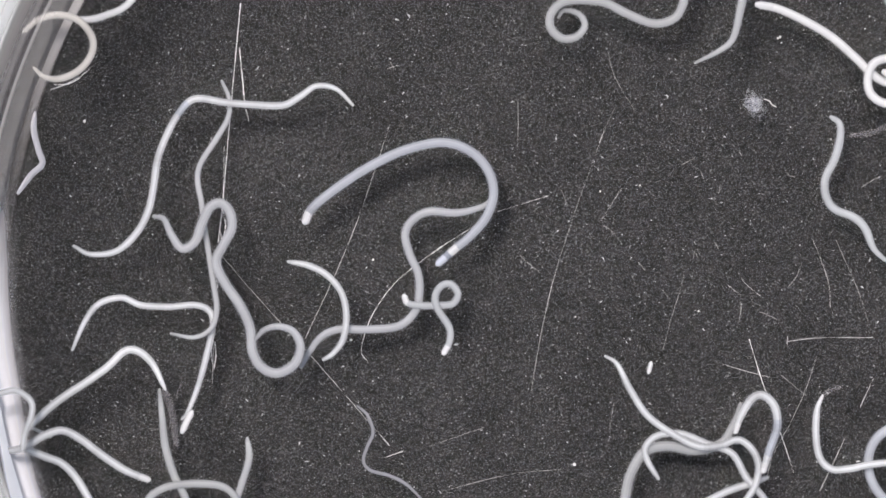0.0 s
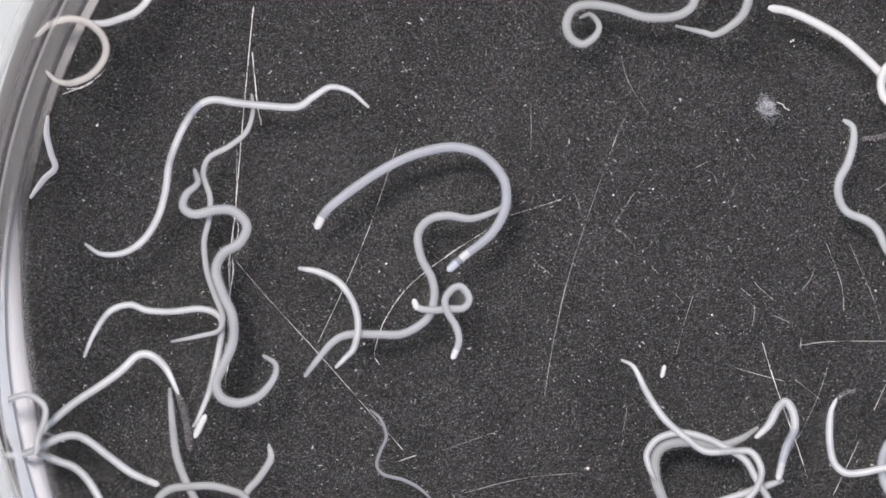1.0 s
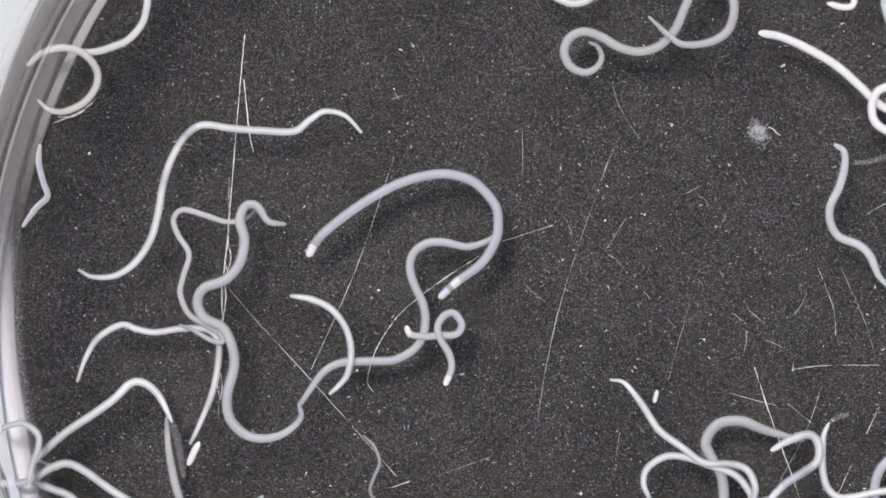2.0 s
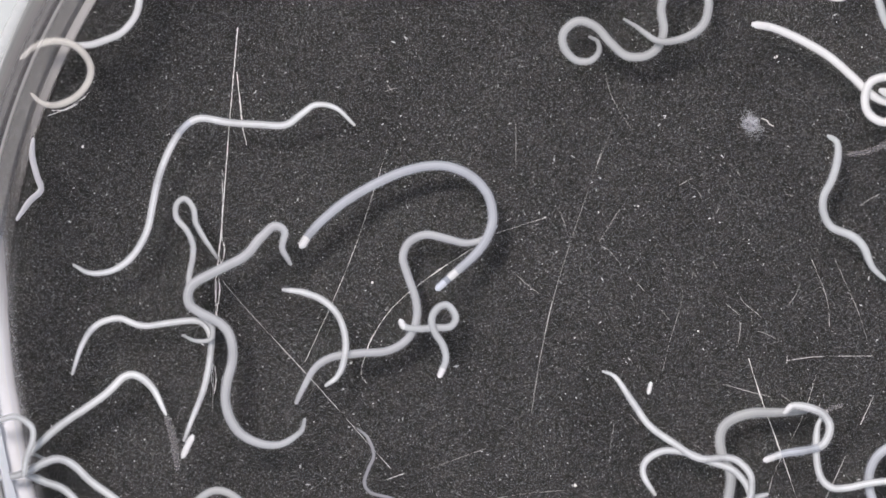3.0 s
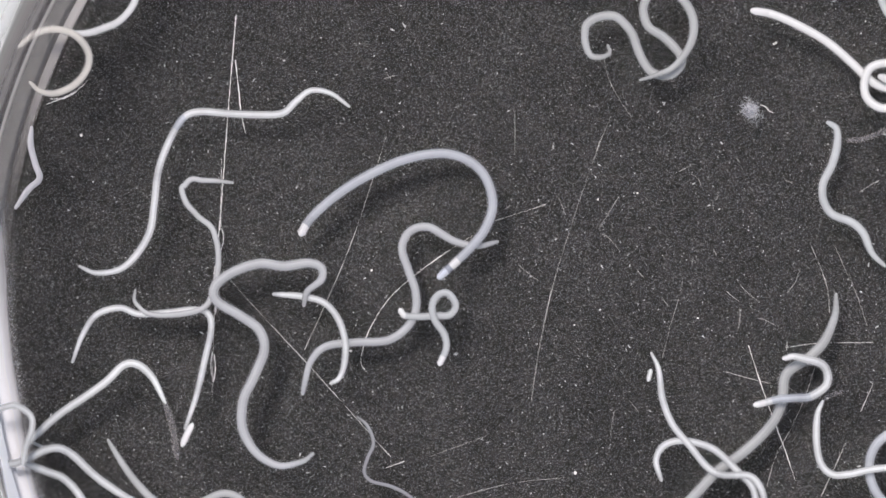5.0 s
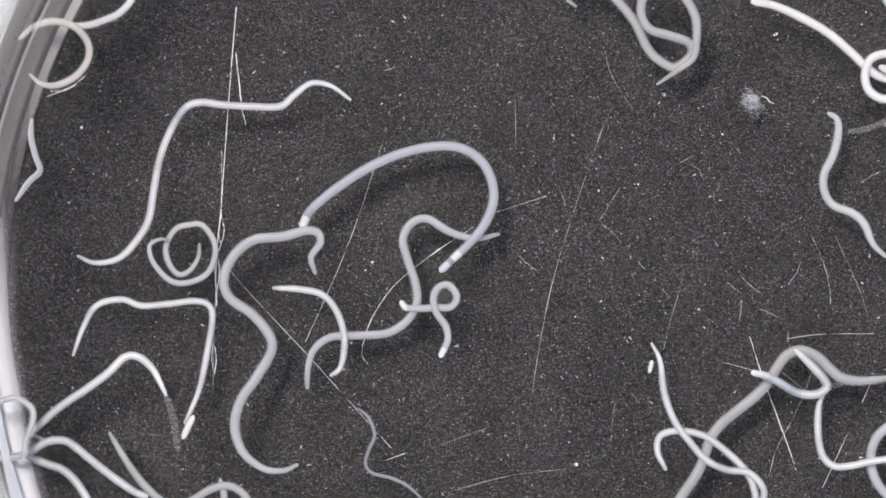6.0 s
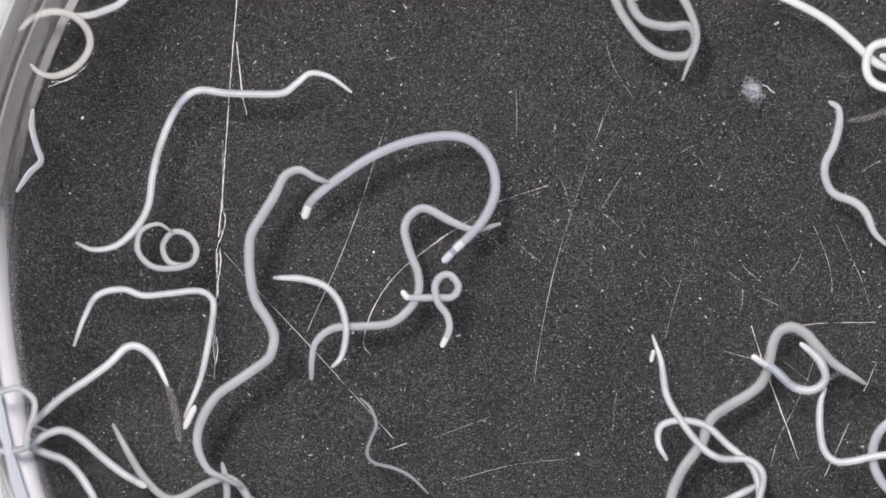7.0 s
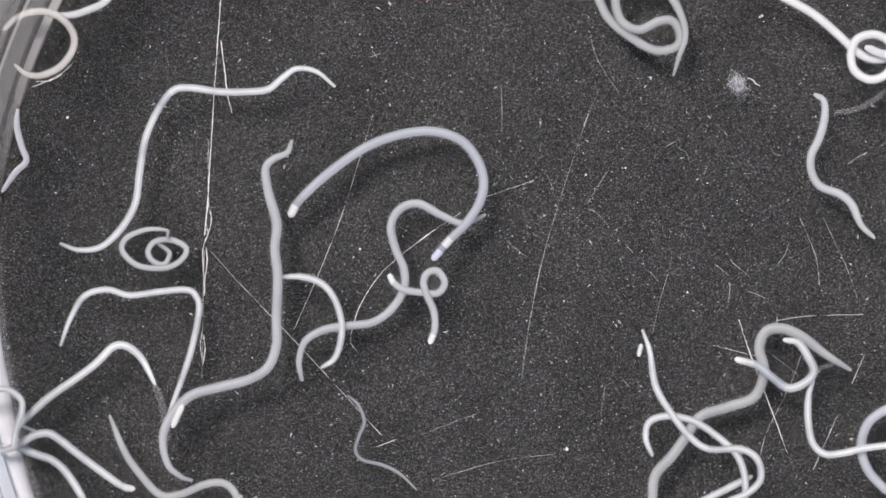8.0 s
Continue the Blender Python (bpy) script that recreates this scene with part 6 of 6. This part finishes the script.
    bend(drifter, 1.5, [(-24.83, 0.74), (-23.88, 0.28), (-22.54, 0.28), (-21.02, 1.23), (-19.98, 2.75), (-19.56, 4.65), (-19.06, 6.60), (-18.25, 8.48), (-17.30, 9.92), (-16.22, 10.62), (-14.51, 10.23), (-12.61, 10.07), (-10.51, 9.99), (-9.48, 10.71), (-8.41, 11.28), (-7.08, 11.08), (-5.83, 9.93)])
    bend(drifter, 2.0, [(-24.92, 0.78), (-23.97, 0.31), (-22.45, 0.38), (-21.11, 1.25), (-20.07, 2.77), (-19.56, 4.48), (-19.17, 6.57), (-18.58, 8.29), (-17.62, 9.81), (-16.47, 10.49), (-14.57, 10.25), (-12.47, 10.08), (-10.37, 10.03), (-9.30, 10.78), (-8.27, 11.35), (-6.93, 11.07), (-5.80, 9.92)])
    bend(drifter, 3.5, [(-24.78, 0.54), (-23.64, -0.05), (-22.12, 0.13), (-20.78, 1.07), (-19.81, 2.77), (-19.41, 4.67), (-18.94, 6.52), (-18.13, 8.42), (-17.20, 9.82), (-16.12, 10.39), (-14.21, 10.07), (-12.31, 9.94), (-10.60, 9.88), (-9.45, 10.60), (-8.49, 11.23), (-7.16, 11.03), (-5.84, 9.88)])
    bend(drifter, 4.5, [(-24.38, -0.21), (-23.24, -0.68), (-21.72, -0.50), (-20.57, 0.36), (-19.60, 1.94), (-19.27, 3.84), (-18.98, 6.12), (-18.19, 8.20), (-17.22, 9.71), (-16.08, 10.08), (-14.18, 9.94), (-12.28, 9.85), (-10.56, 9.94), (-9.60, 10.77), (-8.64, 11.44), (-7.31, 11.23), (-6.07, 10.34)])
    bend(drifter, 6.5, [(-24.58, 0.07), (-23.45, -0.40), (-21.92, -0.15), (-20.77, 0.89), (-19.80, 2.40), (-19.39, 4.48), (-18.90, 6.56), (-18.11, 8.47), (-17.17, 9.84), (-16.09, 10.24), (-14.57, 10.03), (-12.68, 9.89), (-10.78, 9.87), (-9.82, 10.61), (-8.67, 11.36), (-7.35, 11.15), (-6.03, 10.18)])
    bend(drifter, 7.0, [(-24.69, 0.21), (-23.56, -0.26), (-22.03, -0.02), (-20.69, 1.10), (-19.83, 2.61), (-19.49, 4.69), (-18.99, 6.55), (-18.20, 8.45), (-17.26, 9.82), (-16.18, 10.34), (-14.48, 10.12), (-12.58, 10.02), (-10.68, 10.06), (-9.72, 10.69), (-8.76, 11.36), (-7.44, 11.08), (-6.05, 10.07)])
    bend(drifter, 8.0, [(-24.81, 0.14), (-23.61, -0.31), (-22.09, -0.13), (-20.72, 1.05), (-19.73, 2.74), (-19.36, 5.01), (-18.93, 7.09), (-18.04, 8.96), (-17.06, 10.19), (-15.91, 10.39), (-13.83, 10.07), (-11.93, 10.02), (-10.60, 10.17), (-9.63, 10.90), (-8.66, 11.49), (-7.34, 11.26), (-6.15, 10.24)])
    bend(angler, 0.0, [(-25.01, -6.82), (-24.17, -4.92), (-23.21, -3.70), (-21.69, -3.28), (-20.36, -3.77), (-18.45, -3.89), (-16.73, -3.77), (-15.78, -4.15), (-15.51, -5.11), (-15.86, -6.82), (-16.47, -9.11), (-17.23, -11.02), (-17.61, -11.47)])
    bend(angler, 1.0, [(-25.07, -6.97), (-24.38, -5.37), (-23.35, -3.93), (-22.01, -3.47), (-20.79, -3.85), (-19.15, -3.93), (-17.25, -3.75), (-16.11, -4.13), (-15.77, -4.93), (-16.07, -6.91), (-16.61, -9.20), (-17.38, -11.10), (-17.72, -11.67)])
    bend(angler, 2.0, [(-25.08, -6.75), (-24.53, -5.22), (-23.65, -3.82), (-22.11, -2.95), (-20.97, -3.26), (-19.82, -3.46), (-18.10, -3.24), (-16.39, -3.29), (-15.63, -3.94), (-15.52, -5.09), (-15.92, -7.38), (-16.92, -9.85), (-17.50, -11.00)])
    bend(angler, 3.5, [(-24.99, -6.71), (-24.29, -4.69), (-23.32, -3.37), (-21.79, -3.00), (-20.27, -3.51), (-18.55, -3.34), (-16.65, -3.17), (-15.89, -3.74), (-15.71, -5.08), (-16.23, -7.75), (-17.09, -10.02), (-17.56, -11.35)])
    bend(angler, 4.5, [(-24.98, -6.68), (-24.27, -4.86), (-23.30, -3.53), (-21.77, -3.06), (-20.45, -3.49), (-18.54, -3.40), (-16.63, -3.23), (-15.80, -3.51), (-15.58, -4.58), (-16.11, -6.86), (-16.70, -9.14), (-17.41, -11.22)])
    bend(angler, 6.5, [(-24.97, -6.73), (-24.22, -4.76), (-23.32, -3.33), (-21.61, -2.97), (-20.28, -3.41), (-18.57, -3.32), (-16.67, -3.15), (-15.73, -3.54), (-15.55, -4.50), (-15.96, -6.96), (-16.49, -9.23), (-17.54, -11.50)])
    bend(angler, 8.0, [(-25.03, -6.71), (-24.33, -4.94), (-23.34, -3.44), (-21.81, -3.03), (-20.30, -3.45), (-18.39, -3.27), (-16.49, -3.17), (-15.81, -3.64), (-15.65, -4.60), (-16.13, -6.87), (-16.75, -8.75), (-17.65, -11.01), (-17.86, -11.96)])
    bend(knot, 0.0, [(-2.62, -3.19), (-2.36, -3.65), (-1.48, -3.80), (-0.53, -3.80), (0.61, -3.69), (0.99, -3.00), (0.49, -2.36), (-0.15, -2.51), (-0.53, -3.19), (-0.34, -4.07), (0.42, -5.29), (0.42, -6.24), (0.04, -7.00)])
    bend(knot, 1.0, [(-2.84, -3.24), (-2.57, -3.69), (-1.62, -3.85), (-0.67, -3.77), (0.47, -3.70), (0.85, -3.05), (0.36, -2.29), (-0.29, -2.44), (-0.75, -3.13), (-0.60, -3.96), (0.01, -5.03), (0.16, -5.98), (-0.22, -7.01)])
    bend(knot, 7.0, [(-2.79, -3.46), (-2.45, -3.80), (-1.58, -3.85), (-0.63, -3.83), (0.50, -3.81), (0.93, -3.13), (0.45, -2.37), (-0.23, -2.43), (-0.62, -3.11), (-0.45, -4.14), (0.18, -5.09), (0.28, -6.04), (-0.19, -7.06)])
    bend(knot, 8.0, [(-2.76, -2.58), (-2.51, -3.04), (-1.84, -3.52), (-0.71, -3.74), (0.43, -3.81), (0.91, -3.13), (0.47, -2.36), (-0.18, -2.42), (-0.50, -3.02), (-0.33, -3.86), (0.13, -5.01), (0.18, -6.15), (-0.15, -7.09)])
    bend(blunt, 0.0, [(-30.90, -13.44), (-29.00, -13.51), (-28.05, -13.25), (-26.72, -12.49), (-25.58, -12.18), (-24.44, -12.68), (-22.93, -13.82), (-21.41, -14.84), (-19.81, -15.52)])
    bend(blunt, 0.8, [(-31.13, -13.49), (-29.42, -13.50), (-28.28, -13.16), (-26.95, -12.48), (-25.81, -12.18), (-24.86, -12.48), (-23.35, -13.62), (-21.83, -14.77), (-20.13, -15.53)])
    bend(blunt, 1.5, [(-30.95, -13.43), (-29.17, -13.55), (-28.03, -13.25), (-26.89, -12.54), (-25.75, -12.31), (-24.80, -12.54), (-23.28, -13.69), (-21.77, -14.72), (-20.06, -15.56)])
    bend(blunt, 2.0, [(-31.02, -13.44), (-29.20, -13.53), (-28.06, -13.27), (-26.83, -12.52), (-25.69, -12.22), (-24.55, -12.72), (-23.04, -13.83), (-21.71, -14.72), (-20.46, -15.48)])
    bend(blunt, 3.3, [(-31.14, -13.41), (-29.24, -13.54), (-28.10, -13.25), (-26.84, -12.62), (-25.89, -12.40), (-24.94, -12.79), (-23.82, -13.94), (-22.50, -14.94), (-21.06, -15.97)])
    bend(blunt, 4.7, [(-30.90, -13.32), (-29.12, -13.42), (-27.98, -13.09), (-26.84, -12.54), (-25.89, -12.40), (-24.94, -12.86), (-23.63, -14.17), (-22.32, -15.17), (-20.81, -16.14)])
    bend(blunt, 6.2, [(-30.89, -13.39), (-29.08, -13.45), (-28.01, -13.20), (-26.79, -12.49), (-25.84, -12.35), (-25.09, -12.59), (-23.78, -13.67), (-22.28, -14.90), (-20.96, -15.86), (-20.10, -16.25)])
    bend(blunt, 7.0, [(-30.88, -13.59), (-29.10, -13.66), (-28.03, -13.37), (-26.89, -12.63), (-25.75, -12.34), (-24.62, -12.85), (-23.12, -14.20), (-21.82, -15.28), (-20.32, -16.21)])
    bend(blunt, 8.0, [(-30.90, -13.53), (-29.20, -13.65), (-28.05, -13.34), (-26.90, -12.69), (-25.95, -12.53), (-25.20, -12.93), (-23.90, -14.02), (-22.42, -15.20), (-21.12, -16.18), (-20.37, -16.43)])
    bend(under, 0.0, [(17.40, -17.20), (19.30, -16.29), (20.83, -15.79), (21.90, -15.41)])
    bend(under, 1.0, [(16.84, -17.02), (18.75, -16.45), (20.47, -15.84), (22.00, -15.39)])
    bend(under, 2.0, [(17.34, -16.58), (19.25, -15.63), (20.79, -15.19), (21.86, -14.89)])
    bend(under, 5.8, [(16.98, -19.07), (18.90, -18.14), (20.43, -17.39), (21.39, -17.03)])
    bend(under, 6.5, [(16.76, -19.01), (18.67, -18.09), (20.21, -17.35), (20.97, -16.90)])
    bend(under, 7.0, [(17.02, -18.87), (18.75, -17.87), (20.28, -17.13), (20.86, -16.83)])
    bend(under, 7.5, [(17.22, -18.75), (18.95, -17.83), (20.48, -17.02), (21.06, -16.72)])
    bend(under, 8.0, [(17.17, -18.62), (18.91, -17.79), (20.45, -17.07), (21.22, -16.71)])
    for c in (stout, coiler, hump, nodder, curler, diver, hooker, tangle_a, tangle_b, arch, wave, arc, drifter, angler, knot, blunt, under):
        crawl(c)
    for worm in (bent, curve):
        x, y, z = worm.location
        rest, slid = pose(x, y, z), pose(x, y - 0.46 * MM, z)
        walk(worm, [(0.0, rest), (5.9, rest), (6.5, slid), (8.0, slid)])


motions()
